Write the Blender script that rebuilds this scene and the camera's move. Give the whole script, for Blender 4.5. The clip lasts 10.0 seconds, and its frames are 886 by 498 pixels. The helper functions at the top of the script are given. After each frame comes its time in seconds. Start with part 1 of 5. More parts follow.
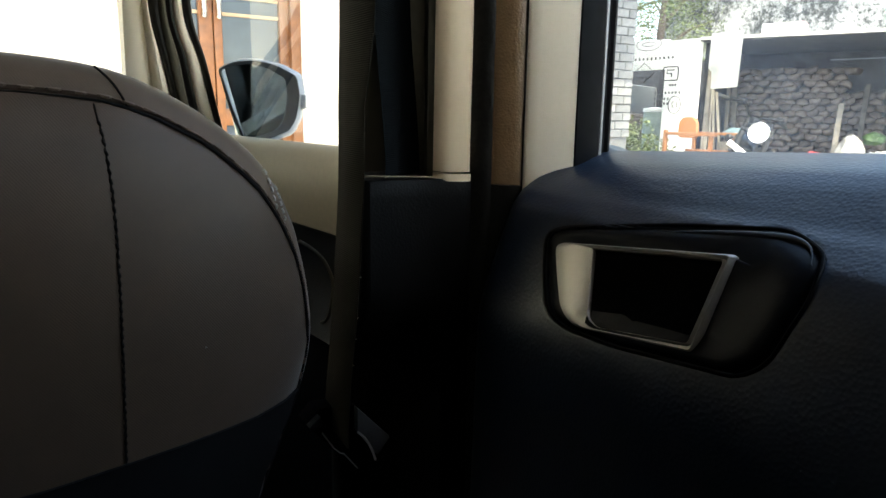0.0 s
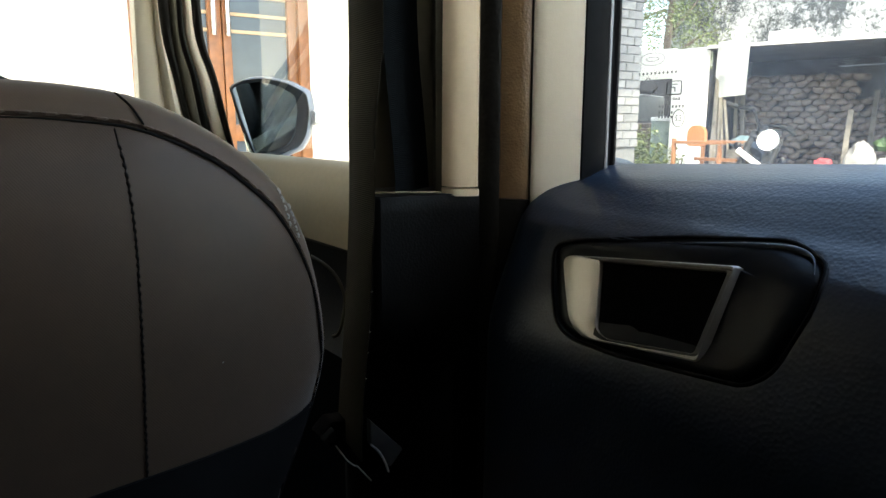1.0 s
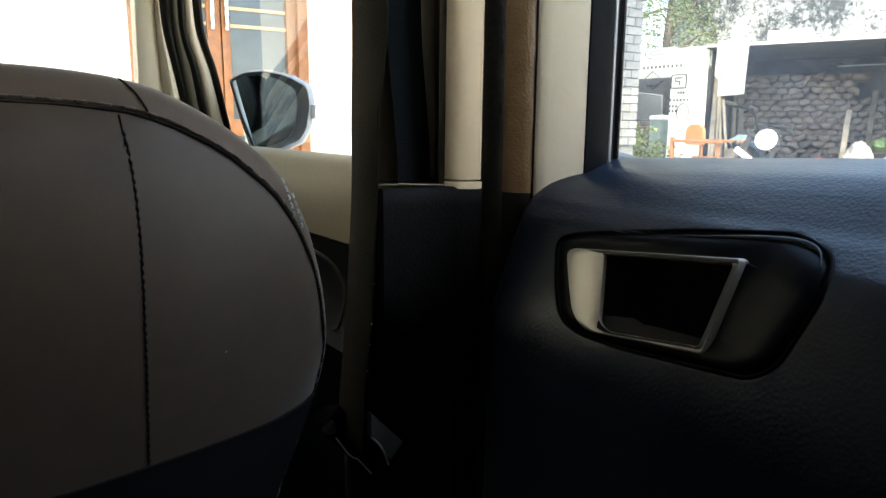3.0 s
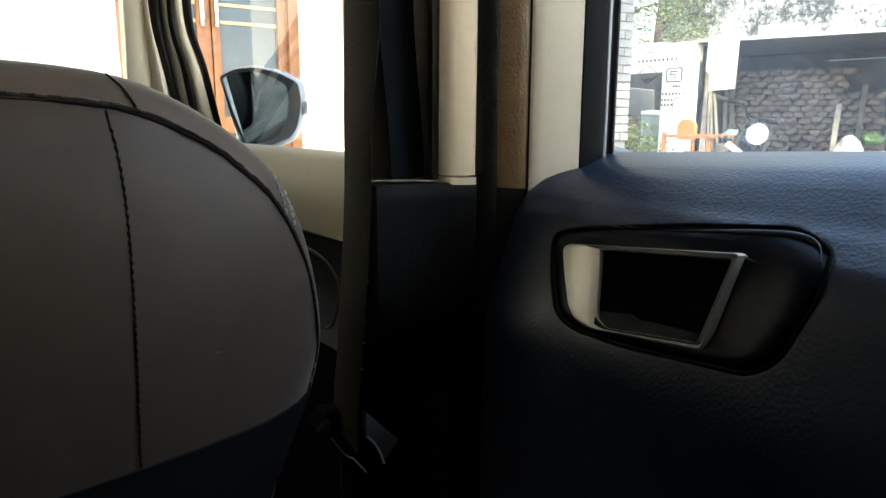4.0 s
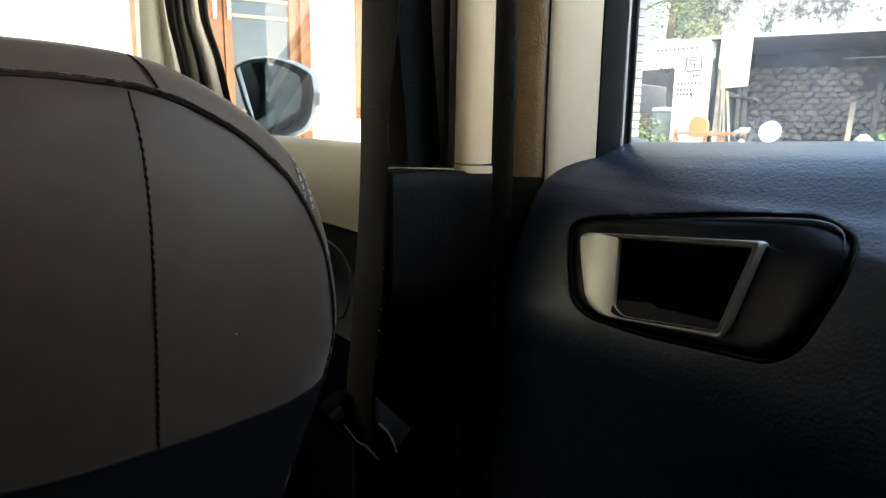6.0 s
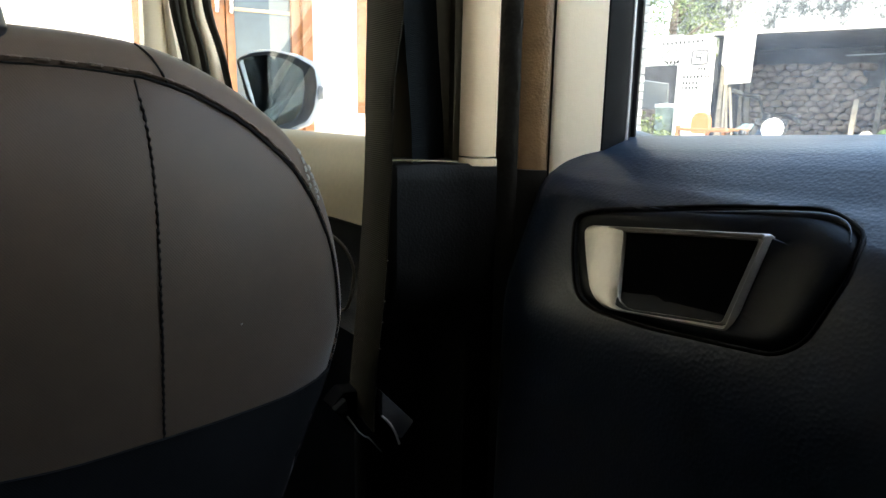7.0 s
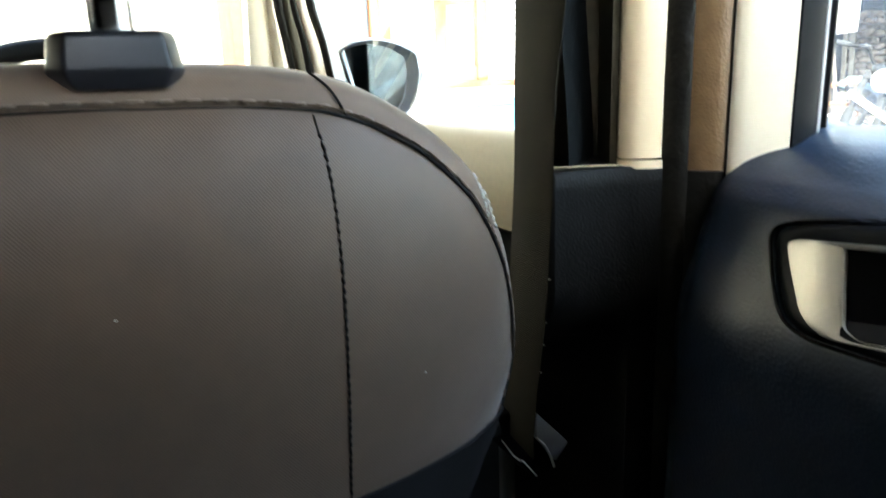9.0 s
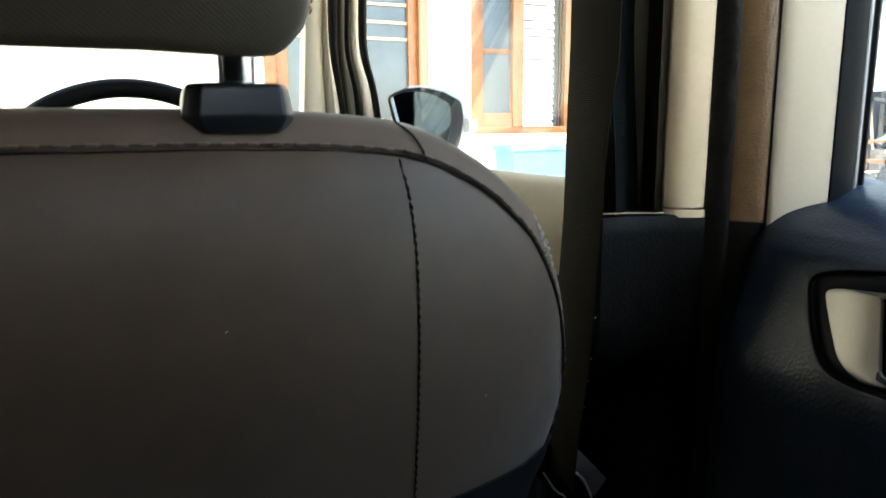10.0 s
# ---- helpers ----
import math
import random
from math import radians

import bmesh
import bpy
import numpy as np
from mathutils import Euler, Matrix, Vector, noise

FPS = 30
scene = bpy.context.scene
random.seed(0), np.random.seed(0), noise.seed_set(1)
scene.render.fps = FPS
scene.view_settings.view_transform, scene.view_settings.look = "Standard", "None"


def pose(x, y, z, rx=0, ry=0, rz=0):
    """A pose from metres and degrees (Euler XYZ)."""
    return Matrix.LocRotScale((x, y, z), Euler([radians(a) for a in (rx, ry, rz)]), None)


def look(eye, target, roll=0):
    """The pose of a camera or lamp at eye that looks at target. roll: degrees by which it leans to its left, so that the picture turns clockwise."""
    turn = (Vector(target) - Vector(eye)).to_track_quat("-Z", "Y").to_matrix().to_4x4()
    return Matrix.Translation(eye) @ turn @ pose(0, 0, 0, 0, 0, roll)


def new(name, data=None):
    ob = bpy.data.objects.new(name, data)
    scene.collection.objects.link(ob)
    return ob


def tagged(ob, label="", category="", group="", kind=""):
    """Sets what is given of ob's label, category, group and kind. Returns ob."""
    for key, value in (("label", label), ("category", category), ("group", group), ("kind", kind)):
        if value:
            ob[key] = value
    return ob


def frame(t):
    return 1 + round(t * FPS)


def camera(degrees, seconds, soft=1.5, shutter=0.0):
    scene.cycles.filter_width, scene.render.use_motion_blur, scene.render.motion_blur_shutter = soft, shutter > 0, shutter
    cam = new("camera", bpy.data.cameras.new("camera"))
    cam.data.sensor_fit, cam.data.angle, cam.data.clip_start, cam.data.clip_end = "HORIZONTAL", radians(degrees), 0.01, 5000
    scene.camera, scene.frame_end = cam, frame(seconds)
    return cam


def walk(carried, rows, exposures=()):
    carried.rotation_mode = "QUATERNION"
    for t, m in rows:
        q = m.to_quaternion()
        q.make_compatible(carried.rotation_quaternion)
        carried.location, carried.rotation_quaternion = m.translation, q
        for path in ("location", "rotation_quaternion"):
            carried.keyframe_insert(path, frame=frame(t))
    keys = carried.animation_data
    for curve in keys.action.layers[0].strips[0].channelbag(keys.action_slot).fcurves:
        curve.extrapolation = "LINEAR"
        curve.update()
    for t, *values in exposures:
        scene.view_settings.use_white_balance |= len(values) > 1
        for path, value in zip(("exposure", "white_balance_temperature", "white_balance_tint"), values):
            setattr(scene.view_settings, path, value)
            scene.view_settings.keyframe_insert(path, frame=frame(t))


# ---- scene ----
cam = camera(66.8, 10.0, shutter=0.5)
PATH = [
    (0, (0.004, 0.006, 1.117), (1.096, 1.634, 0.719), 0.9),
    (0.5, (0.003, 0.005, 1.119), (1.097, 1.634, 0.732), 0.4),
    (1, (0.0, 0.0, 1.12), (1.071, 1.649, 0.756), -0.0),
    (1.5, (-0.001, 0.002, 1.118), (1.061, 1.656, 0.749), 0.3),
    (2, (0.001, 0.006, 1.115), (1.093, 1.636, 0.729), 0.8),
    (2.5, (-0.003, 0.001, 1.117), (1.068, 1.649, 0.748), 0.6),
    (4, (-0.001, 0.007, 1.116), (1.093, 1.637, 0.733), 0.2),
    (4.5, (-0.002, 0.005, 1.117), (1.084, 1.641, 0.738), 0.1),
    (5, (-0.001, 0.009, 1.113), (1.078, 1.645, 0.714), 0.4),
    (5.5, (-0.004, 0.009, 1.111), (1.072, 1.647, 0.715), 0.8),
    (5.7, (-0.006, 0.009, 1.111), (1.061, 1.654, 0.715), 0.8),
    (6.8, (-0.001, 0.01, 1.111), (1.093, 1.636, 0.71), 0.4),
    (7, (-0.007, 0.01, 1.109), (1.061, 1.651, 0.7), 1.0),
    (7.5, (-0.004, 0.007, 1.113), (1.069, 1.652, 0.73), -0.0),
    (8, (-0.003, 0.008, 1.113), (1.054, 1.664, 0.735), -0.8),
    (8.5, (-0.014, 0.029, 1.112), (0.915, 1.734, 0.633), -2.4),
    (8.7, (-0.024, 0.044, 1.118), (0.845, 1.771, 0.606), -2.7),
    (9, (-0.03, 0.07, 1.129), (0.827, 1.81, 0.641), -2.3),
    (9.3, (-0.044, 0.057, 1.14), (0.778, 1.836, 0.741), -1.6),
    (9.5, (-0.048, 0.049, 1.142), (0.767, 1.84, 0.783), -1.3),
    (9.6, (-0.049, 0.048, 1.143), (0.758, 1.844, 0.792), -1.5),
    (10, (-0.058, 0.051, 1.132), (0.74, 1.849, 0.77), -0.6),
]
walk(cam, [(t, look(eye, target, roll)) for t, eye, target, roll in PATH],
     exposures=[(t, e, 7150 if t < 8.5 else 6900, 4 if t < 8.5 else 1) for t, e in ((0, 1.36), (1, 1.42), (2.5, 1.50), (4.5, 1.70), (5, 1.65), (5.5, 1.76), (7, 2.05), (7.5, 2.11), (8.2, 2.05), (8.6, 2.48), (9.0, 3.15), (9.4, 2.55), (9.6, 2.30), (10, 2.10))])

# ---- world, sun, exposure ----
SUN_DIR = Vector((0.42, 0.85, -1.05)).normalized()
world = bpy.data.worlds.new("world")
scene.world = world
world.use_nodes = True
wn = world.node_tree.nodes
sky = wn.new("ShaderNodeTexSky")
sky.sky_type, sky.sun_disc = "NISHITA", False
sky.sun_elevation = math.asin(-SUN_DIR.z)
sky.sun_rotation = math.atan2(-SUN_DIR.x, -SUN_DIR.y)
sky.air_density, sky.dust_density = 1.0, 2.0
wn["Background"].inputs["Strength"].default_value = 0.42
world.node_tree.links.new(sky.outputs[0], wn["Background"].inputs["Color"])
sun_data = bpy.data.lights.new("sun", "SUN")
sun_data.energy, sun_data.angle, sun_data.color = 2.8, radians(0.53), (1.0, 0.95, 0.86)
sun = new("sun", sun_data)
sun.matrix_world = look((-4, -6, 12), Vector((-4, -6, 12)) + SUN_DIR)


# ---- materials ----
def material(name, color, rough=0.5, metal=0.0, vary=0.12, scale=30.0, bump=0.0, bscale=400.0, dark=None, patch=3.0, spec=0.5, per_piece=0.0, sheen=0.0, coat=0.0, sharp=0.2, grit=0.5):
    """A procedural surface: colour varied at two scales, fine relief, roughness broken up."""
    m = bpy.data.materials.new(name)
    m.use_nodes = True
    n, l = m.node_tree.nodes, m.node_tree.links
    b = n["Principled BSDF"]
    co = n.new("ShaderNodeTexCoord")
    fine, broad = n.new("ShaderNodeTexNoise"), n.new("ShaderNodeTexNoise")
    fine.inputs["Scale"].default_value, fine.inputs["Detail"].default_value = scale, 8
    fine.inputs["Roughness"].default_value = grit
    broad.inputs["Scale"].default_value, broad.inputs["Detail"].default_value = patch, 4
    for t in (fine, broad):
        l.new(co.outputs["Object"], t.inputs["Vector"])
    mix = n.new("ShaderNodeMix")
    mix.data_type = "RGBA"
    lo = dark or tuple(c * (1 - 2.2 * vary) for c in color)
    hi = tuple(min(1, c * (1 + vary)) for c in color)
    mix.inputs[6].default_value, mix.inputs[7].default_value = (*lo, 1), (*hi, 1)
    add = n.new("ShaderNodeMath")
    add.operation = "MULTIPLY_ADD"
    add.inputs[1].default_value = 0.5
    half = n.new("ShaderNodeMath")
    half.operation = "MULTIPLY"
    half.inputs[1].default_value = 0.5
    l.new(broad.outputs[0], half.inputs[0])
    l.new(fine.outputs[0], add.inputs[0])
    l.new(half.outputs[0], add.inputs[2])
    ramp = n.new("ShaderNodeMapRange")
    ramp.inputs[1].default_value, ramp.inputs[2].default_value = 0.5 - sharp, 0.5 + sharp
    l.new(add.outputs[0], ramp.inputs[0])
    l.new(ramp.outputs[0], mix.inputs[0])
    out = mix.outputs[2]
    if per_piece:
        info = n.new("ShaderNodeObjectInfo")
        hsv = n.new("ShaderNodeHueSaturation")
        mr = n.new("ShaderNodeMapRange")
        mr.inputs[3].default_value, mr.inputs[4].default_value = 1 - per_piece, 1 + per_piece
        l.new(info.outputs["Random"], mr.inputs[0])
        l.new(mr.outputs[0], hsv.inputs["Value"])
        l.new(out, hsv.inputs["Color"])
        out = hsv.outputs[0]
    l.new(out, b.inputs["Base Color"])
    rr = n.new("ShaderNodeMapRange")
    rr.inputs[3].default_value, rr.inputs[4].default_value = max(0.02, rough - 0.08), min(1, rough + 0.08)
    l.new(broad.outputs[0], rr.inputs[0])
    l.new(rr.outputs[0], b.inputs["Roughness"])
    b.inputs["Metallic"].default_value = metal
    b.inputs["Specular IOR Level"].default_value = spec
    b.inputs["Sheen Weight"].default_value = sheen
    b.inputs["Coat Weight"].default_value = coat
    if bump:
        tex = n.new("ShaderNodeTexVoronoi" if bscale > 150 else "ShaderNodeTexNoise")
        tex.inputs["Scale"].default_value = bscale
        l.new(co.outputs["Object"], tex.inputs["Vector"])
        bp = n.new("ShaderNodeBump")
        bp.inputs["Strength"].default_value, bp.inputs["Distance"].default_value = bump, 0.25 / bscale
        l.new(tex.outputs[0], bp.inputs["Height"])
        l.new(bp.outputs[0], b.inputs["Normal"])
    return m


def weave_material(name, color, scale, rough, bump, sheen=0.1, spec=0.3, turns=((0.25, 0.62, 0.2), (0.2, -0.9, 0.1))):
    """Woven cloth: two crossed wave patterns as relief over a mottled colour."""
    m = material(name, color, rough, vary=0.10, scale=60, patch=9, sheen=sheen, spec=spec)
    n, l = m.node_tree.nodes, m.node_tree.links
    b = n["Principled BSDF"]
    co = n.new("ShaderNodeTexCoord")
    heights = []
    for turn in turns:
        mp = n.new("ShaderNodeMapping")
        mp.inputs["Rotation"].default_value = turn
        w = n.new("ShaderNodeTexWave")
        w.inputs["Scale"].default_value, w.inputs["Distortion"].default_value = scale, 1.5
        w.bands_direction = "X"
        l.new(co.outputs["Object"], mp.inputs["Vector"])
        l.new(mp.outputs[0], w.inputs["Vector"])
        heights.append(w.outputs["Fac"])
    s = n.new("ShaderNodeMath")
    l.new(heights[0], s.inputs[0])
    l.new(heights[1], s.inputs[1])
    bp = n.new("ShaderNodeBump")
    bp.inputs["Strength"].default_value, bp.inputs["Distance"].default_value = bump, 0.0006
    l.new(s.outputs[0], bp.inputs["Height"])
    l.new(bp.outputs[0], b.inputs["Normal"])
    return m


def glass_material(name, tint=(0.97, 0.99, 0.98), gloss=0.5, haze=0.0, base=0.03, film_tint=(0.66, 0.78, 1.0)):
    m = bpy.data.materials.new(name)
    m.use_nodes = True
    n, l = m.node_tree.nodes, m.node_tree.links
    n.remove(n["Principled BSDF"])
    tr, gl, mix, lw = n.new("ShaderNodeBsdfTransparent"), n.new("ShaderNodeBsdfGlossy"), n.new("ShaderNodeMixShader"), n.new("ShaderNodeLayerWeight")
    power, span = n.new("ShaderNodeMath"), n.new("ShaderNodeMapRange")
    tr.inputs[0].default_value = (*tint, 1)
    gl.inputs["Roughness"].default_value = 0.01
    lw.inputs["Blend"].default_value = 0.5
    power.operation = "POWER"
    power.inputs[1].default_value = 5.0
    span.inputs[3].default_value, span.inputs[4].default_value = base, gloss
    l.new(lw.outputs["Facing"], power.inputs[0])
    l.new(power.outputs[0], span.inputs[0])
    l.new(span.outputs[0], mix.inputs[0])
    l.new(tr.outputs[0], mix.inputs[1])
    l.new(gl.outputs[0], mix.inputs[2])
    out = mix.outputs[0]
    if haze:
        # a thin uneven film that catches the daylight, imitating glare haze
        film, veil, no, mr = n.new("ShaderNodeBsdfTranslucent"), n.new("ShaderNodeMixShader"), n.new("ShaderNodeTexNoise"), n.new("ShaderNodeMapRange")
        co = n.new("ShaderNodeTexCoord")
        l.new(co.outputs["Object"], no.inputs["Vector"])
        no.inputs["Scale"].default_value, no.inputs["Detail"].default_value, no.inputs["Distortion"].default_value = 9.0, 3, 1.2
        mr.inputs[1].default_value, mr.inputs[2].default_value = 0.3, 0.75
        mr.inputs[3].default_value, mr.inputs[4].default_value = haze * 0.5, haze * 1.5
        film.inputs[0].default_value = (*film_tint, 1)
        l.new(no.outputs[0], mr.inputs[0])
        l.new(mr.outputs[0], veil.inputs[0])
        l.new(out, veil.inputs[1])
        l.new(film.outputs[0], veil.inputs[2])
        out = veil.outputs[0]
    l.new(out, n["Material Output"].inputs[0])
    return m


SEAT = weave_material("seat_cover_fabric", (0.0650, 0.0372, 0.0200), 330, 0.5, 0.09, 0.20, 0.35)
# paler than the back panel; light from above is in the colour
BAND = weave_material("seat_band_fabric", (0.104, 0.066, 0.041), 330, 0.55, 0.05, 0.22, 0.3)
HEADCLOTH = weave_material("headrest_cloth", (0.027, 0.0185, 0.0085), 225, 0.6, 0.16, 0.1, 0.15, ((0, 0.87, 0), (0, 0.87, 0)))
POCKET = weave_material("pocket_fabric", (0.0100, 0.0095, 0.0095), 300, 0.8, 0.08, 0.0, 0.05)
THREAD = material("dark_thread", (0.010, 0.009, 0.008), 0.9, vary=0.2, scale=300, spec=0.03)
PALE_THREAD = material("pale_thread", (0.5, 0.48, 0.44), 0.8, vary=0.2, scale=300)
BELT = weave_material("belt_webbing", (0.0125, 0.0110, 0.0072), 230, 0.75, 0.30, 0.0, 0.08, ((0, 1.5708, 0), (0, 1.45, 0)))
# same webbing, darkened for the strap that lies in the recess's shadow
SHADED_BELT = weave_material("shaded_belt_webbing", (0.006, 0.007, 0.0075), 230, 0.8, 0.3, 0.0, 0.03, ((0, 1.5708, 0), (0, 1.45, 0)))
BEIGE = material("beige_plastic", (0.84, 0.725, 0.545), 0.42, vary=0.012, scale=260, bump=0.08, bscale=900)
WARMBEIGE = material("warm_beige_plastic", (0.80, 0.615, 0.395), 0.45, vary=0.02, scale=260, bump=0.08, bscale=900)
OLIVE = material("olive_beige_plastic", (0.27, 0.215, 0.125), 0.45, vary=0.06, scale=150, bump=0.15, bscale=800)
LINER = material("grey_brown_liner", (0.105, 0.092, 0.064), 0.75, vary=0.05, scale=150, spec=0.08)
BLACK = material("black_grained_plastic", (0.0068, 0.0065, 0.0060), 0.46, vary=0.12, scale=120, bump=0.35, bscale=620, spec=0.07)
DOOR_SKIN = material("door_panel_plastic", (0.0120, 0.0215, 0.0400), 0.32, vary=0.12, scale=120, bump=0.26, bscale=520, spec=0.42)
INSERT = material("door_insert_plastic", (0.0045, 0.0062, 0.0095), 0.34, vary=0.10, scale=120, bump=0.05, bscale=700, spec=0.08)
GLOSS = material("gloss_black_plastic", (0.012, 0.012, 0.014), 0.30, vary=0.1, scale=90, spec=0.25)
HIGHLIGHT_METAL = material("channel_highlight_metal", (0.27, 0.27, 0.28), 0.48, metal=0.9, vary=0.04, scale=90)
VINYL = material("brown_vinyl", (0.195, 0.115, 0.054), 0.36, vary=0.14, scale=90, bump=0.6, bscale=640)
HANDLE_BLACK = material("deep_black_plastic", (0.003, 0.003, 0.004), 0.9, vary=0.1, scale=90, spec=0.02)
WEDGE = material("grey_cover_plastic", (0.12, 0.125, 0.13), 0.5, vary=0.1, scale=90)
# pale non-metal colour standing in for the gleam on steel edges
GLEAM = material("gleam_bright_edge", (0.62, 0.62, 0.60), 0.4, vary=0.15, scale=200)
ANCHOR = material("dull_grey_plastic", (0.020, 0.021, 0.022), 0.6, vary=0.1, scale=90, spec=0.0)
CHANNEL = material("black_channel_rubber", (0.006, 0.006, 0.007), 0.35, vary=0.15, scale=80, spec=0.03)
RUBBER = material("door_seal_rubber", (0.013, 0.012, 0.010), 0.42, vary=0.2, scale=90, bump=0.6, bscale=120, spec=0.15)
SATIN = material("satin_silver", (0.47, 0.45, 0.415), 0.36, metal=0.68, vary=0.03, scale=400)
CHROME = material("chrome", (0.82, 0.82, 0.83), 0.18, metal=1.0, vary=0.02)
GLASS = glass_material("window_glass")
FRONTGLASS = glass_material("hazy_front_glass", gloss=1.0, base=0.08, haze=0.015, film_tint=(0.9, 0.93, 1.0))
HAZED = glass_material("hazed_window_glass", haze=0.038, film_tint=(0.74, 0.84, 1.0))
MIRROR = material("mirror_silver", (0.38, 0.48, 0.50), 0.02, metal=1.0, vary=0.01)
MIRRORTRIM = material("dark_grey_mirror_plastic", (0.012, 0.015, 0.018), 0.5, vary=0.06, scale=120, spec=0.3)
CARPAINT = material("silver_grey_car_paint", (0.27, 0.295, 0.32), 0.28, vary=0.02, coat=0.3)
LENS = material("clear_lens", (0.88, 0.87, 0.83), 0.15, vary=0.04, scale=200)
MARK = material("etched_mark", (0.07, 0.075, 0.08), 0.7, vary=0.1)
HEADLINER = material("grey_headliner", (0.30, 0.275, 0.24), 0.95, vary=0.04, scale=300)
CARPET = material("dark_carpet", (0.03, 0.03, 0.03), 0.95, vary=0.2, scale=200)
WALLPAINT = material("cream_wall_paint", (0.80, 0.745, 0.60), 0.85, vary=0.04, scale=14, bump=0.2, bscale=60)
WOOD = material("varnished_wood", (0.26, 0.098, 0.027), 0.4, vary=0.25, scale=18, patch=2, bump=0.15, bscale=90)
PALEWOOD = material("pale_wood", (0.55, 0.40, 0.24), 0.6, vary=0.12, scale=20)
DARKPANE = material("dark_pane", (0.06, 0.08, 0.10), 0.10, vary=0.15, scale=4, spec=0.45)
LOUVRE = material("white_louvre", (0.72, 0.74, 0.74), 0.5, vary=0.05)
BLUE = material("blue_plastic", (0.10, 0.27, 0.60), 0.45, vary=0.08, scale=12)
STEEL = material("brushed_steel", (0.75, 0.75, 0.73), 0.25, metal=1.0, vary=0.05)
PAVING = material("courtyard_concrete", (0.42, 0.40, 0.36), 0.9, vary=0.15, scale=5, patch=0.6, bump=0.3, bscale=40)
BRICK = material("grey_stone_brick", (0.22, 0.22, 0.22), 0.85, vary=0.18, scale=18, bump=0.4, bscale=70, per_piece=0.2)
MORTAR = material("grey_mortar", (0.17, 0.17, 0.165), 0.95, vary=0.1, scale=40)
MOSSWALL = material("weathered_plaster", (0.56, 0.55, 0.53), 0.92, vary=0.1, scale=19, patch=1.3, dark=(0.06, 0.062, 0.06), bump=0.5, bscale=30, sharp=0.055, grit=0.78)
# near-black colour that holds the shade inside the shed
SHEDWALL = material("shade_dark_wall", (0.055, 0.055, 0.060), 0.95, vary=0.3, scale=6)
SLAB = material("limewashed_slab", (0.72, 0.71, 0.68), 0.9, vary=0.12, scale=8)
WHITEBOARD = material("white_painted_board", (0.80, 0.80, 0.78), 0.6, vary=0.05, scale=6)
CLOTH = material("white_cotton_sheet", (0.84, 0.84, 0.82), 0.9, vary=0.03, scale=30)
TILE = material("old_clay_tile", (0.145, 0.115, 0.098), 0.9, vary=0.25, scale=14, bump=0.4, bscale=60, per_piece=0.22)
OLDWOOD = material("grey_old_wood", (0.21, 0.185, 0.155), 0.85, vary=0.3, scale=16, patch=3, per_piece=0.35)
REDWOOD = material("red_brown_wood", (0.30, 0.135, 0.062), 0.5, vary=0.2, scale=18)
ORANGE = material("orange_seat_back", (0.40, 0.165, 0.065), 0.5, vary=0.08, scale=12)
LEAF = material("leaf_green", (0.19, 0.225, 0.085), 0.7, vary=0.4, scale=9, patch=3, spec=0.2)
BARK = material("bark", (0.12, 0.09, 0.065), 0.9, vary=0.3, scale=20)
SACK = material("pale_sack", (0.36, 0.35, 0.33), 0.85, vary=0.2, scale=12, bump=0.4, bscale=40)
PINK = material("pink_paper", (0.72, 0.42, 0.46), 0.8, vary=0.3, scale=25)
REDCLOTH = material("red_cloth", (0.50, 0.07, 0.08), 0.8, vary=0.15, scale=20)
GREENBAG = material("green_bag", (0.10, 0.17, 0.06), 0.6, vary=0.3, scale=20)
TYRE = material("tyre_rubber", (0.02, 0.02, 0.02), 0.85, vary=0.2, scale=60)
TANK = material("black_tank_paint", (0.015, 0.015, 0.017), 0.15, vary=0.1, coat=0.6)
GREYSHEET = material("grey_metal_sheet", (0.20, 0.21, 0.22), 0.6, vary=0.15, scale=7)

# ---- mesh tools ----
PLACE = {}


def finish(name, bm, mat, smooth=38):
    bmesh.ops.recalc_face_normals(bm, faces=bm.faces)
    me = bpy.data.meshes.new(name)
    bm.to_mesh(me)
    bm.free()
    if mat:
        me.materials.append(mat)
    for p in me.polygons:
        p.use_smooth = smooth > 0
    if smooth > 0:
        me.set_sharp_from_angle(angle=radians(smooth))
    return me


def thing(name, at, label, category="", group="", kind=""):
    ob = new(name)
    ob.empty_display_size = 0.05
    ob.location = at
    PLACE[ob] = Matrix.Translation(at)
    return tagged(ob, label, category, group, kind)


def part(name, bm, mat, parent, label="", smooth=38):
    ob = new(name, finish(name, bm, mat, smooth))
    ob.parent = parent
    ob.matrix_parent_inverse = PLACE.get(parent, Matrix()).inverted()
    return tagged(ob, label)


def single(name, bm, mat, label, category="", group="", kind="", smooth=38):
    return tagged(new(name, finish(name, bm, mat, smooth)), label, category, group, kind)


def box(x0, x1, y0, y1, z0, z1, bev=0.004, seg=2):
    bm = bmesh.new()
    bmesh.ops.create_cube(bm, size=1, matrix=Matrix.LocRotScale(((x0 + x1) / 2, (y0 + y1) / 2, (z0 + z1) / 2), None, (abs(x1 - x0), abs(y1 - y0), abs(z1 - z0))))
    if bev:
        bmesh.ops.bevel(bm, geom=bm.edges[:], offset=bev, segments=seg, profile=0.6, affect="EDGES")
    return bm


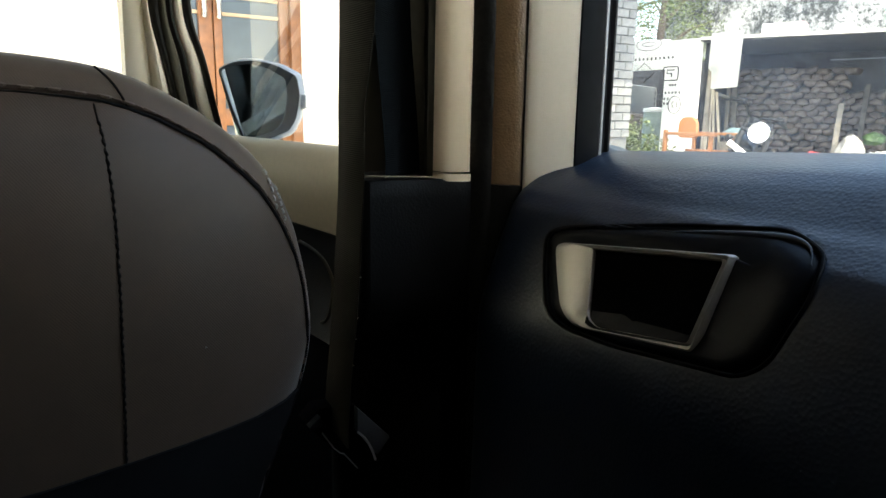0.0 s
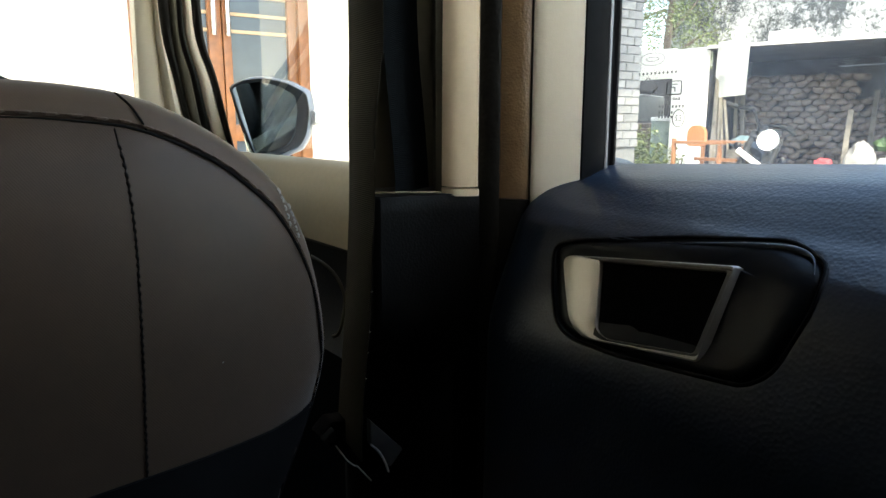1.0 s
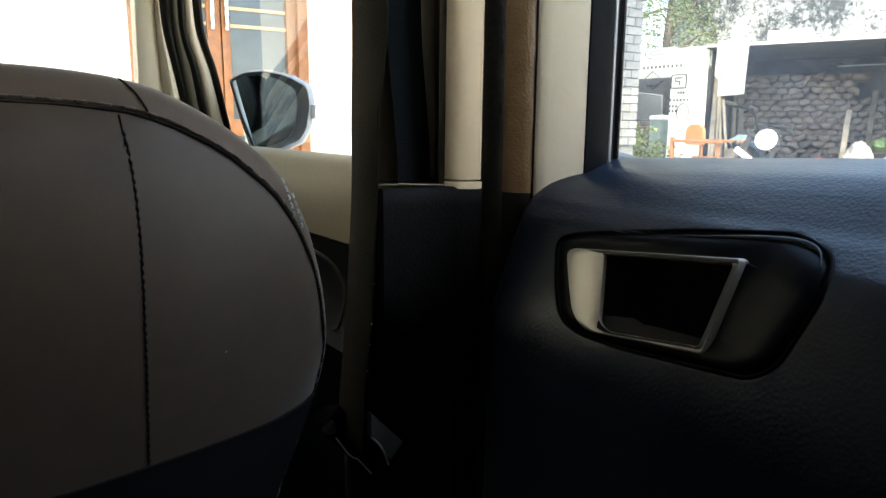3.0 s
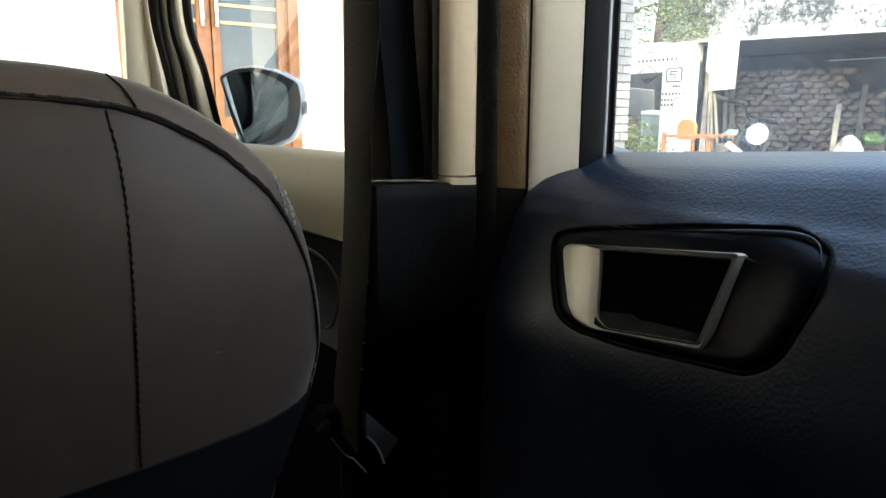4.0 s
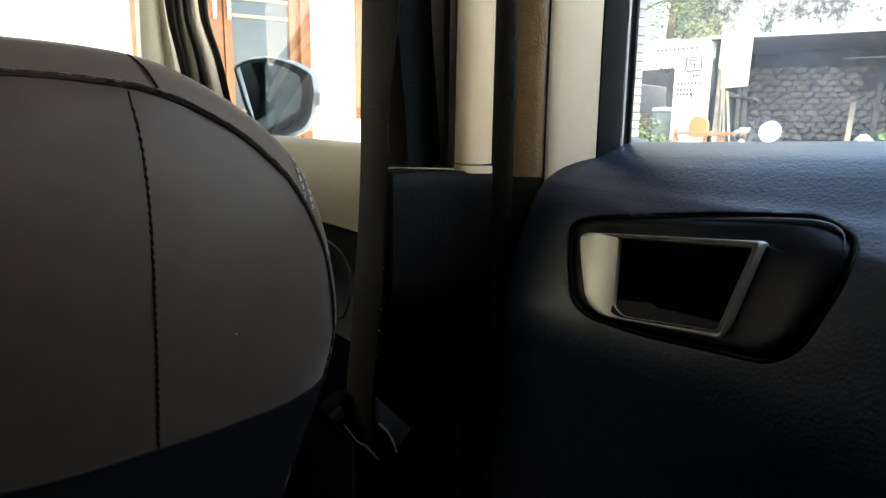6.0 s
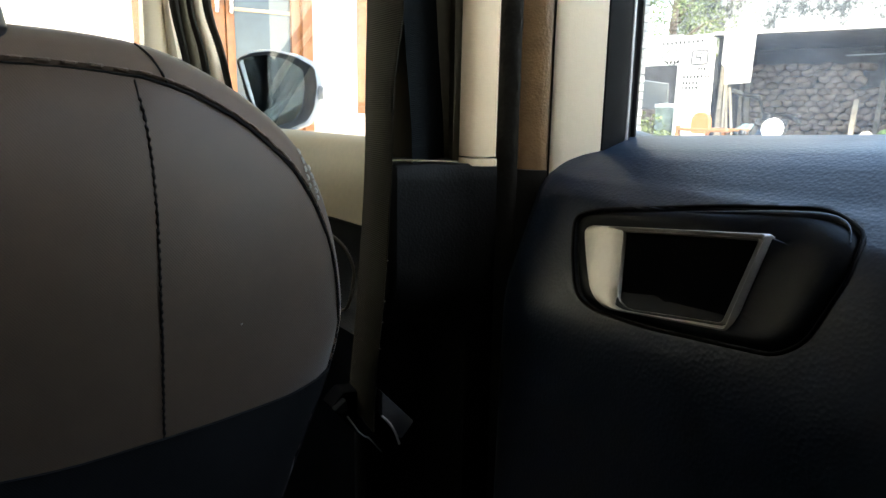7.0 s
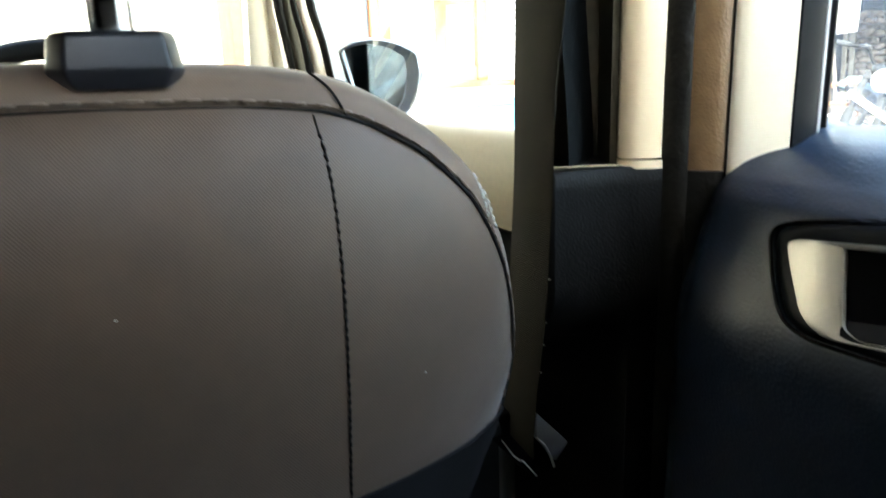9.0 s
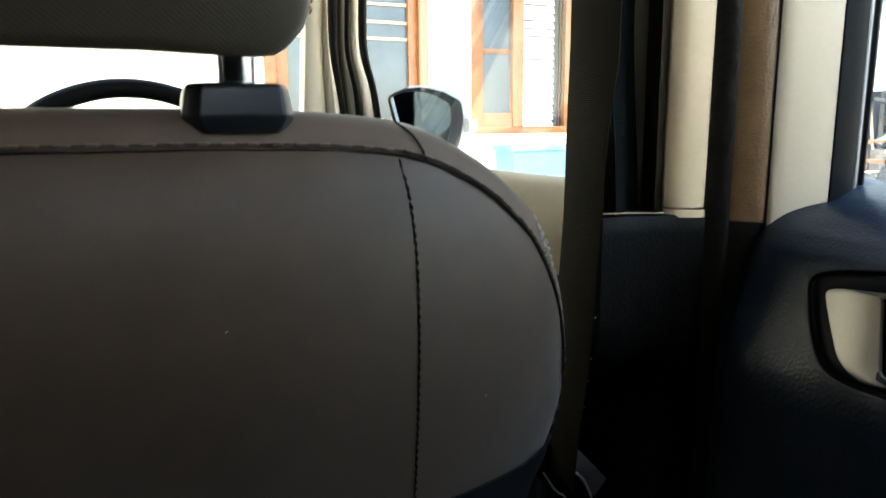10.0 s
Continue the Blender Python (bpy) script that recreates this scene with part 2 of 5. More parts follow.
def loft(rings, closed=True, caps=True, bm=None):
    """Skin a row of rings of points, each with the same count."""
    bm = bm or bmesh.new()
    rows = [[bm.verts.new(p) for p in r] for r in rings]
    n = len(rows[0])
    for a, b in zip(rows, rows[1:]):
        for i in range(n if closed else n - 1):
            j = (i + 1) % n
            bm.faces.new((a[i], a[j], b[j], b[i]))
    if caps and closed:
        bm.faces.new(rows[0][::-1])
        bm.faces.new(rows[-1])
    return bm


def smooth_line(points, n):
    """n points along a Catmull-Rom curve through the given ones, at even steps."""
    p = [Vector(q) for q in points]
    p = [p[0] * 2 - p[1]] + p + [p[-1] * 2 - p[-2]]
    dense = []
    for a, b, c, d in zip(p, p[1:], p[2:], p[3:]):
        for k in range(24):
            t = k / 24
            dense.append(0.5 * ((2 * b) + (c - a) * t + (2 * a - 5 * b + 4 * c - d) * t * t + (3 * b - a - 3 * c + d) * t ** 3))
    dense.append(p[-2])
    lengths = [0.0]
    for a, b in zip(dense, dense[1:]):
        lengths.append(lengths[-1] + (b - a).length)
    out, k = [], 0
    for i in range(n):
        want = lengths[-1] * i / (n - 1)
        while k < len(dense) - 2 and lengths[k + 1] < want:
            k += 1
        f = (want - lengths[k]) / max(1e-9, lengths[k + 1] - lengths[k])
        out.append(dense[k].lerp(dense[k + 1], min(1, f)))
    return out


def tube(points, r, sides=8, loop=False, bm=None, flat=1.0):
    """A round bar along points; r a radius, or one for each point."""
    pts = [Vector(p) for p in points]
    rad = r if isinstance(r, (list, tuple)) else [r] * len(pts)
    rings, up = [], None
    for i, p in enumerate(pts):
        d = (pts[(i + 1) % len(pts)] - pts[i - 1]) if loop or 0 < i < len(pts) - 1 else (pts[1] - pts[0] if i == 0 else pts[-1] - pts[-2])
        d.normalize()
        if up is None:
            up = d.orthogonal().normalized()
        up = (up - d * up.dot(d)).normalized()
        side = d.cross(up)
        rings.append([p + rad[i] * (math.cos(a) * up + flat * math.sin(a) * side) for a in (2 * math.pi * k / sides for k in range(sides))])
    if loop:
        rings.append(rings[0])
        bm = loft(rings, caps=False, bm=bm)
        bmesh.ops.remove_doubles(bm, verts=bm.verts, dist=1e-6)
        return bm
    return loft(rings, bm=bm)


def prism(poly, low, high, axis="z", bev=0.0):
    """A polygon drawn in the other two axes, extruded along one."""
    def put(a, b, c):
        return {"z": (a, b, c), "x": (c, a, b), "y": (a, c, b)}[axis]
    bm = loft([[put(a, b, low) for a, b in poly], [put(a, b, high) for a, b in poly]])
    if bev:
        bmesh.ops.bevel(bm, geom=bm.edges[:], offset=bev, segments=2, profile=0.6, affect="EDGES")
    return bm


def lathe(profile, base, axis, sides=24):
    """Turn (radius, along) pairs round an axis through base."""
    axis = Vector(axis).normalized()
    a = axis.orthogonal().normalized()
    b = axis.cross(a)
    base = Vector(base)
    return loft([[base + axis * h + r * (math.cos(t) * a + math.sin(t) * b) for t in (2 * math.pi * k / sides for k in range(sides))] for r, h in profile])


def ribbon(rows, thick):
    """A strap: rows of its two edges."""
    rings = []
    for i, (a, b) in enumerate(rows):
        a, b = Vector(a), Vector(b)
        along = (Vector(rows[min(i + 1, len(rows) - 1)][0]) - Vector(rows[max(i - 1, 0)][0])).normalized()
        n = along.cross(b - a).normalized() * thick / 2
        e = (b - a) * 0.03
        rings.append([a + e + n, a + 0.0 * n, a + e - n, b - e - n, b, b - e + n])
    return loft(rings)


def rounded(poly, r, n=5):
    """A flat polygon with its corners rounded."""
    out = []
    k = len(poly)
    for i in range(k):
        p, a, b = Vector(poly[i]), Vector(poly[i - 1]), Vector(poly[(i + 1) % k])
        rr = r[i] if isinstance(r, (list, tuple)) else r
        u, v = (a - p), (b - p)
        q = min(rr, u.length * 0.45, v.length * 0.45)
        s, e = p + u.normalized() * q, p + v.normalized() * q
        for j in range(n + 1):
            t = j / n
            out.append(((1 - t) ** 2 * s + 2 * t * (1 - t) * p + t * t * e)[:])
    return out


def inside_depth(poly, y, z):
    """How far a point lies inside a polygon (negative outside)."""
    best, odd = 1e9, False
    for (ay, az), (by, bz) in zip(poly, poly[1:] + poly[:1]):
        dy, dz = by - ay, bz - az
        t = max(0, min(1, ((y - ay) * dy + (z - az) * dz) / (dy * dy + dz * dz + 1e-12)))
        best = min(best, math.hypot(y - ay - t * dy, z - az - t * dz))
        if (az > z) != (bz > z) and y < ay + (z - az) / (bz - az) * dy:
            odd = not odd
    return best if odd else -best


def step(a, b, x):
    t = max(0, min(1, (x - a) / (b - a)))
    return t * t * (3 - 2 * t)


# ---- ground and car shell ----
bm = bmesh.new()
bmesh.ops.create_grid(bm, x_segments=40, y_segments=40, size=400)
single("ground", bm, PAVING, "worn grey concrete courtyard ground under bright sun", kind="structure")

single("car_floor", box(-1.05, 0.36, -0.70, 1.5, 0.28, 0.33), CARPET, "dark carpeted car floor", kind="structure")
single("ceiling", box(-1.05, 0.33, -0.70, 1.02, 1.62, 1.66, 0.01), HEADLINER, "grey cloth roof lining of the car", kind="structure")
# unseen walls that narrow the rear opening and the light through it
single("wall_rear", box(-1.05, 0.36, -0.70, -0.63, 0.3, 1.28), BLACK, "unseen dark tailgate wall, raised to cut rear light", kind="structure")
single("wall_rear_quarter", box(-1.05, -0.42, -0.70, -0.63, 1.28, 1.62), BLACK, "unseen dark panel narrowing the rear opening", kind="structure")
# out of view; its height keeps rear light off the lower seat
single("wall_bench", box(-0.98, 0.30, -0.36, -0.12, 0.33, 1.295, 0.05, 4), POCKET, "unseen dark bench block, raised to shade the lower cabin", kind="structure")
# added out of view to block light from the windscreen
single("wall_seat_row", box(-1.0, -0.42, 0.28, 0.44, 0.33, 1.36, 0.05, 4), POCKET, "unseen dark block in the passenger seat's place, cutting light", kind="structure")
# unseen far side: dark walls where windows would let light in
single("wall_left", box(-1.09, -1.03, -0.70, 1.5, 0.3, 1.06), BLACK, "unseen far side wall, dark to cut bounced light", kind="structure")
for y0, y1 in ((-0.70, 0.0), (0.0, 1.3)):
    single("wall_left_upper", box(-1.06, -1.0, y0, y1, 1.06, 1.62), BLACK, "unseen dark wall closing the far side windows to light", kind="structure")
single("wall_right_upper", box(0.358, 0.40, -0.62, -0.40, 1.08, 1.62), BLACK, "dark quarter wall behind the rear window", kind="structure")
single("wall_right_rear", box(0.33, 0.40, -0.70, -0.62, 0.3, 1.62), BLACK, "dark rear quarter trim of the car", kind="structure")
single("wall_right_low", box(0.37, 0.42, -0.62, 1.5, 0.28, 1.05), CARPAINT, "silver grey outer skin below the windows", kind="structure")
single("roof_rail", box(0.27, 0.37, -0.70, 1.02, 1.57, 1.61, 0.01), HEADLINER, "beige roof rail above the doors", kind="structure")
single("bulkhead", box(-1.05, 0.34, 1.30, 1.36, 0.3, 1.05), BLACK, "black bulkhead under the windscreen", kind="structure")

# ---- driver seat ----
SEAT_X = -0.095
LEAN_Y = 0.12


def on_seat(x, z, w):
    """A point of the seat's back: w is how far it lies ahead of the back's plane."""
    return Vector((x, 0.3146 - LEAN_Y * (z - 1.12) + w * 0.993, z + w * 0.119))


def seat_outline(n):
    """Half outline, from the middle of the top down the right side: x from the seat's middle, z."""
    pts = [(0.0, 1.1375), (0.06, 1.1371), (0.105, 1.1357), (0.130, 1.1334), (0.146, 1.1302), (0.162, 1.124), (0.184, 1.1115), (0.203, 1.0965), (0.2145, 1.083),
           (0.226, 1.0605), (0.2325, 1.036), (0.2368, 1.010), (0.237, 0.990), (0.2325, 0.967), (0.2245, 0.943), (0.214, 0.915), (0.205, 0.887), (0.195, 0.85), (0.188, 0.78), (0.185, 0.68), (0.175, 0.60), (0.14, 0.57), (0.08, 0.56), (0.0, 0.56)]
    return [(p.x, p.z) for p in smooth_line([(x, 0, z) for x, z in pts], n)]


def seat_seam(n):
    pts = [(0.0, 1.1238), (0.06, 1.1235), (0.105, 1.1223), (0.134, 1.1198), (0.148, 1.1168), (0.164, 1.110), (0.182, 1.0995), (0.195, 1.0885), (0.206, 1.0775),
           (0.219, 1.0565), (0.2275, 1.034), (0.232, 1.009), (0.2325, 0.990), (0.228, 0.967), (0.220, 0.943), (0.2095, 0.915), (0.2005, 0.887), (0.1905, 0.85), (0.1835, 0.78), (0.1805, 0.68), (0.17, 0.605), (0.135, 0.58), (0.08, 0.572), (0.0, 0.572)]
    return [(p.x, p.z) for p in smooth_line([(x, 0, z) for x, z in pts], n)]


def whole(half):
    return half + [(-x, z) for x, z in half[-2:0:-1]]


SEAM_POLAR = sorted((math.atan2(z - 0.86, x), math.hypot(x, z - 0.86)) for x, z in whole(seat_seam(160)))


def back_w(x, z):
    """The bulge of the back panel: how far ahead of the seam's plane (negative: towards the rear bench)."""
    a, r = math.atan2(z - 0.86, x), math.hypot(x, z - 0.86)
    full = min(SEAM_POLAR, key=lambda q: abs(q[0] - a))[1]
    s = min(1.0, r / full)
    return -0.030 * (1 - s ** 4) + 0.004 * s ** 30 + 0.0012 * noise.noise((x * 14, z * 14, 0.3)) + 0.004 * step(0.14, 0.245, abs(x))


def driver_seat():
    seat = thing("front_seat", (SEAT_X, 0.42, 0.33), "dark brown cloth covered driver seat with stitched seams", "car seat")
    n = 90
    edge, seam = whole(seat_outline(n)), whole(seat_seam(n))
    cz = 0.86

    def ring(line, s, w, wave=0.0):
        return [on_seat(SEAT_X + x * s, cz + (z - cz) * s, w(x * s, z) if callable(w) else w) for x, z in line]

    rings = [[on_seat(SEAT_X + x * s, cz + (z - cz) * s, back_w(x * s, cz + (z - cz) * s)) for x, z in seam] for s in (0.02, 0.2, 0.35, 0.5, 0.6, 0.68, 0.75, 0.81, 0.86, 0.90, 0.935, 0.96, 0.98, 0.99, 1.0)]
    bm = loft(rings, caps=True)
    part("back_panel", bm, SEAT, seat, "dark brown woven cloth back panel")
    a = [[on_seat(SEAT_X + x, z, 0.0044 + 0.002 * step(0.12, 0.16, abs(x)) + 0.004 * step(0.14, 0.245, abs(x))) for x, z in seam]]
    for f, w in ((0.03, 0.0048), (0.18, 0.0032), (0.6, 0.006), (0.9, 0.012), (1.0, 0.018)):
        a.append([on_seat(SEAT_X + sx + (ex - sx) * f, sz + (ez - sz) * f, w + 0.004 * step(0.14, 0.245, abs(sx))) for (sx, sz), (ex, ez) in zip(seam, edge)])
    a += [[p - Vector((0, 0, 0.20 * (w - 0.016))) for p in ring(edge, s, w)] for s, w in ((0.998, 0.05), (0.99, 0.075), (0.97, 0.10), (0.93, 0.122), (0.84, 0.134), (0.5, 0.135), (0.1, 0.128))]
    part("side_band", loft(a), BAND, seat, "stitched border band round the backrest, paler for light from above")
    line = [on_seat(SEAT_X + x, z, 0.0030 + 0.004 * step(0.14, 0.245, abs(x))) for x, z in seam]
    part("piping", tube([p + Vector((0, 0.0006 * noise.noise((k * 0.9, 0.2, 0)), 0.0004 * noise.noise((k * 0.7, 3.1, 0)))) for k, p in enumerate(line)], [0.0004 + 0.0004 * step(0.11, 0.16, abs(x)) for x, z in seam], 6, loop=True), POCKET, seat, "dark piping along the seam")
    for side in (1, -1):
        path = smooth_line([(SEAT_X + side * x, 0, z) for x, z in ((0.1355, 1.1195), (0.1382, 1.095), (0.1386, 1.065), (0.1372, 1.02), (0.1354, 0.97), (0.1335, 0.90), (0.132, 0.75), (0.131, 0.6))], 420)
        part("vertical_seam", tube([on_seat(p.x, p.z, back_w(p.x - SEAT_X, p.z) + 0.0002) + Vector((0.0004 * noise.noise((0.7, 0, p.z * 120)), 0, 0)) for p in path], 0.00045, 6), THREAD, seat, "dark twisted vertical seam")
        for i in range(6, 190, 3):
            pts = [on_seat(p.x + dx, p.z, back_w(p.x - SEAT_X, p.z) - lift) for p, dx, lift in zip(path[i:i + 3], (-0.0003, 0.0, 0.0004), (0.0, 0.0005, 0.0))]
            part("seam_stitch", tube(pts, [0.0004, 0.0007, 0.0004], 6), THREAD, seat)
        cross = smooth_line([(SEAT_X + side * 0.1385, 1.1318, 0.0160), (SEAT_X + side * 0.1402, 1.1302, 0.0110), (SEAT_X + side * 0.1432, 1.1268, 0.0060), (SEAT_X + side * 0.1463, 1.1215, 0.0033), (SEAT_X + side * 0.1485, 1.117, 0.0032)], 16)
        part("band_seam", tube([on_seat(p.x, p.y, p.z) for p in cross], 0.0005, 6), THREAD, seat)
    # pale double stitching near the shoulder, and the ridged top stitching
    def on_band(i, row):
        k, f = int(i), i - int(i)
        sx, sz = seam[k][0] * (1 - f) + seam[k + 1][0] * f, seam[k][1] * (1 - f) + seam[k + 1][1] * f
        ex, ez = edge[k][0] * (1 - f) + edge[k + 1][0] * f, edge[k][1] * (1 - f) + edge[k + 1][1] * f
        w = 0.003 + 0.003 * step(0.25, 0.6, row) + 0.007 * step(0.55, 1.0, row)
        return on_seat(SEAT_X + sx + (ex - sx) * row, sz + (ez - sz) * row, w + 0.004 * step(0.14, 0.245, abs(sx)) - 0.0012)
    for i0, r0, i1, r1 in ((21.9, 0.88, 23.4, 0.12), (22.9, 0.88, 24.2, 0.22)):
        for k in range(5):
            p, q = (on_band(i0 + (i1 - i0) * t, r0 + (r1 - r0) * t) for t in (k / 5, (k + 0.62) / 5))
            part("stitch", tube([p, p.lerp(q, 0.5) + Vector((0.0002, -0.0006, 0)), q], 0.00055, 5), PALE_THREAD, seat, "pale double stitching on the band")
    for side in (1, -1):
        run = [p for p in smooth_line([(x, 0, z) for x, z in seat_seam(120)[:62]], 150)]
        for k in range(0, 148, 3):
            p, q = run[k], run[k + 2]
            w = 0.0034 + 0.004 * step(0.14, 0.245, p.x)
            rise = 0.0022 + 0.0005 * noise.noise((k * 0.37, side, 0))
            pts = [on_seat(SEAT_X + side * (p.x + (q.x - p.x) * f), p.z + (q.z - p.z) * f + rise, w - lift) for f, lift in ((0, -0.0006), (0.25, 0.0005), (0.75, 0.0005), (1, -0.0006))]
            part("seam_stitch", tube(pts, [0.0004, 0.0008, 0.0008, 0.0004], 6), BAND, seat)
    for x, z in ((0.172, 1.012), (0.060, 1.060), (-0.030, 1.085), (0.020, 0.985)):
        q = on_seat(SEAT_X + x, z, back_w(x, z) - 0.0003)
        part("lint", tube([q, q + Vector((0.0007, -0.0002, 0.0004))], 0.00028, 5), PALE_THREAD, seat, "tiny pale speck of lint")
    base = loft([[(SEAT_X + px * s, 0.60 + py * s, z) for px, py in rounded([(-0.23, -0.25), (0.23, -0.25), (0.22, 0.27), (-0.22, 0.27)], 0.06, 5)] for z, s in ((0.331, 0.86), (0.40, 0.90), (0.46, 0.98), (0.53, 1.0), (0.565, 0.97), (0.58, 0.88))])
    part("seat_cushion", base, SEAT, seat, "dark brown cloth seat cushion")
    # lower pocket
    low = [(x, z) for x, z in seat_outline(200) if 0.58 < z < 0.99]
    low = [(x * 0.985, z) for x, z in low]
    top = 0.969
    rows = []
    for k in range(29):
        z = top - 0.36 * k / 28
        hw = min(low, key=lambda q: abs(q[1] - z))[0] - 0.004
        row = []
        for t in (j / 24 - 1 for j in range(49)):
            sag = 0.0015 * math.sin(t * 11) if k < 3 else 0
            row.append(on_seat(SEAT_X + hw * t, z + sag, back_w(hw * t, z) - 0.005 + 0.003 * abs(t) ** 6 + 0.002 * noise.noise((t * 4, z * 9, 1))))
        rows.append(row)
    hem = [p + Vector((0, -0.0006, 0)) for p in rows[0]]
    part("back_pocket", loft(rows, closed=False), POCKET, seat, "dark slack cloth pocket on the lower back")
    part("pocket_hem", tube(hem, 0.0008, 6), POCKET, seat)
    return seat


driver_seat()


def head_restraint():
    rest = thing("headrest", (SEAT_X, 0.345, 1.14), "dark olive brown cloth headrest on two chrome posts", "headrest")
    n = 48
    rings = []
    # horizontal slices, rounded bottom edge
    for z, s in ((1.1655, 0.70), (1.1632, 0.90), (1.1630, 0.95), (1.1642, 0.98), (1.1675, 0.995), (1.19, 1.0), (1.24, 1.0), (1.28, 0.98), (1.31, 0.93), (1.33, 0.82), (1.338, 0.6)):
        ring = []
        lean = -0.18 * (z - 1.16)
        for k in range(n):
            t = 2 * math.pi * k / n
            c, d = math.cos(t), math.sin(t)
            x = 0.1025 * s * math.copysign(abs(c) ** 0.45, c)
            y = 0.048 * s * math.copysign(abs(d) ** 0.6, d) - 0.010 * (1 - (x / 0.11) ** 2)
            drop = 0.004 * step(0.04, 0.0, abs(abs(x) - 0.074)) if z < 1.166 else 0
            corner = 0.014 * step(0.080, 0.109, abs(x)) if z < 1.18 else 0
            ring.append((SEAT_X + x, 0.343 + y + lean, z - 0.3 * drop + corner + 0.13 * y * step(1.19, 1.165, z)))
        rings.append(ring)
    cushion = part("cushion", loft(rings), HEADCLOTH, rest, "dark olive brown twill cushion", smooth=85)
    for k in range(26):
        z = 1.172 + k * 0.0035
        for side in (1, -1):
            p = Vector((SEAT_X + side * (0.0965 + 0.002 * math.sin(k * 0.2)), 0.3035 - 0.18 * (z - 1.16), z))
            part("stitch", tube([p, p + Vector((0.0006 * side, -0.0008, 0.0012)), p + Vector((0, 0, 0.0024))], 0.00042, 5), VINYL, rest)
    for side in (1, -1):
        x = SEAT_X + side * 0.0715
        part("post", lathe([(0.0035, 0), (0.0073, 0.002), (0.0073, 0.078), (0.004, 0.080)], (x + 0.0014, 0.3315, 1.10), (0, -0.12, 1), 24), CHROME, rest, "chrome headrest post")
        part("gathered_cloth", tube([(x + side * (0.004 + 0.005 * k), 0.318 + 0.003 * (k % 2), 1.1635 + 0.0012 * (k % 3)) for k in range(-1, 3)], [0.002, 0.004, 0.0035, 0.002], 8), THREAD, rest, "bunched dark cloth round the post")
        poly = rounded([(-0.0205, 0.001), (-0.0150, -0.0075), (0.0158, -0.0075), (0.0205, 0), (0.0205, 0.018), (-0.0205, 0.018)], 0.0012, 3)
        guide = []
        for z, s in ((1.130, 0.84), (1.1318, 0.93), (1.1345, 1.0), (1.1356, 1.02), (1.1366, 1.022), (1.1372, 1.010), (1.1452, 0.945), (1.1474, 0.90), (1.1482, 0.84), (1.1484, 0.4)):
            guide.append([(x + 0.001 + px * s, 0.3265 + (py - 0.004) * s * 1.1 - 0.1 * (z - 1.13), z) for px, py in poly])
        part("guide", loft(guide), GLOSS, rest, "black plastic post guide")
    return rest


head_restraint()

# ---- seat belt ----
belt = thing("seat_belt", (0.19, 0.41, 0.86), "black webbing seat belt hanging beside the door pillar", "seat belt")
rows = []
for k in range(48):
    z = 1.61 - 0.72 * k / 47
    far = 0.1945 + 0.011 * step(0.90, 1.10, z) + 0.002 * step(1.10, 1.20, z) + 0.03 * step(1.25, 1.56, z)
    near = 0.1880 + 0.0100 * step(0.90, 1.10, z) + 0.0075 * step(1.11, 1.18, z) + 0.03 * step(1.25, 1.56, z)
    rows.append(((far, 0.438 + 0.010 * step(0.97, 0.87, z), z), (near + 0.0006 * noise.noise((1.7, 0, z * 40)), 0.385 + 0.008 * step(1.0, 0.88, z), z)))
part("strap", ribbon(rows, 0.0016), BELT, belt, "olive black woven strap, slightly frayed edge")
part("strap_edge", tube([Vector(b) + Vector((0.0003, -0.0002, 0)) for a, b in rows[:34]], 0.00055, 6), BELT, belt, "worn pale edge of the strap")
rows = [((0.279 - 0.010 * step(1.06, 1.21, z), 0.450, z), (0.2255 - 0.0090 * step(1.07, 1.20, z), 0.4075, z)) for z in (1.04 + 0.57 * k / 34 for k in range(35))]
part("return_strap", ribbon(rows, 0.0014), SHADED_BELT, belt, "strap running into the pillar slot, recess shade in its black")
part("anchor_cover", prism([(0.181, 0.908), (0.171, 0.8985), (0.207, 0.854), (0.2345, 0.873), (0.2087, 0.905)], 0.426, 0.444, "y", 0.002), HANDLE_BLACK, belt, "black plastic cover of the belt anchor")
for mat, quad in ((WEDGE, [(0.2085, 0.9050), (0.2360, 0.8745), (0.2250, 0.8625), (0.2085, 0.8860)]), (ANCHOR, [(0.1800, 0.9055), (0.1705, 0.8985), (0.1750, 0.8955), (0.1815, 0.8965)])):
    part("cover_flap", prism(quad, 0.4195, 0.4265, "y", 0.0015), mat, belt, "grey plastic flap of the anchor cover")
for z in (1.012, 0.985, 0.9705, 0.952):
    e = Vector((0.1880 + 0.0100 * step(0.90, 1.10, z), 0.3845 + 0.008 * step(1.0, 0.88, z), z))
    part("fray", tube([e, e + Vector((0.0003, -0.0008, 0.0004))], 0.0004, 5), PALE_THREAD, belt, "pale frayed thread end")
part("anchor_plate", tube(smooth_line([(0.2078, 0.4185, 0.8865), (0.2145, 0.4185, 0.879), (0.2195, 0.4185, 0.869), (0.2225, 0.4185, 0.860)], 14), 0.0009, 6), GLEAM, belt, "steel edge of the anchor plate, its gleam painted pale")
part("anchor_edge", tube([(0.180, 0.4185, 0.893), (0.185, 0.4185, 0.885), (0.189, 0.4185, 0.8786), (0.194, 0.4185, 0.8735), (0.1965, 0.4185, 0.8725), (0.2076, 0.4185, 0.8575)], 0.0005, 6), GLEAM, belt)

# ---- middle pillar ----
pillar = thing("door_pillar", (0.26, 0.44, 0.33), "beige upper and black lower trim of the middle door pillar", "car pillar", kind="structure")
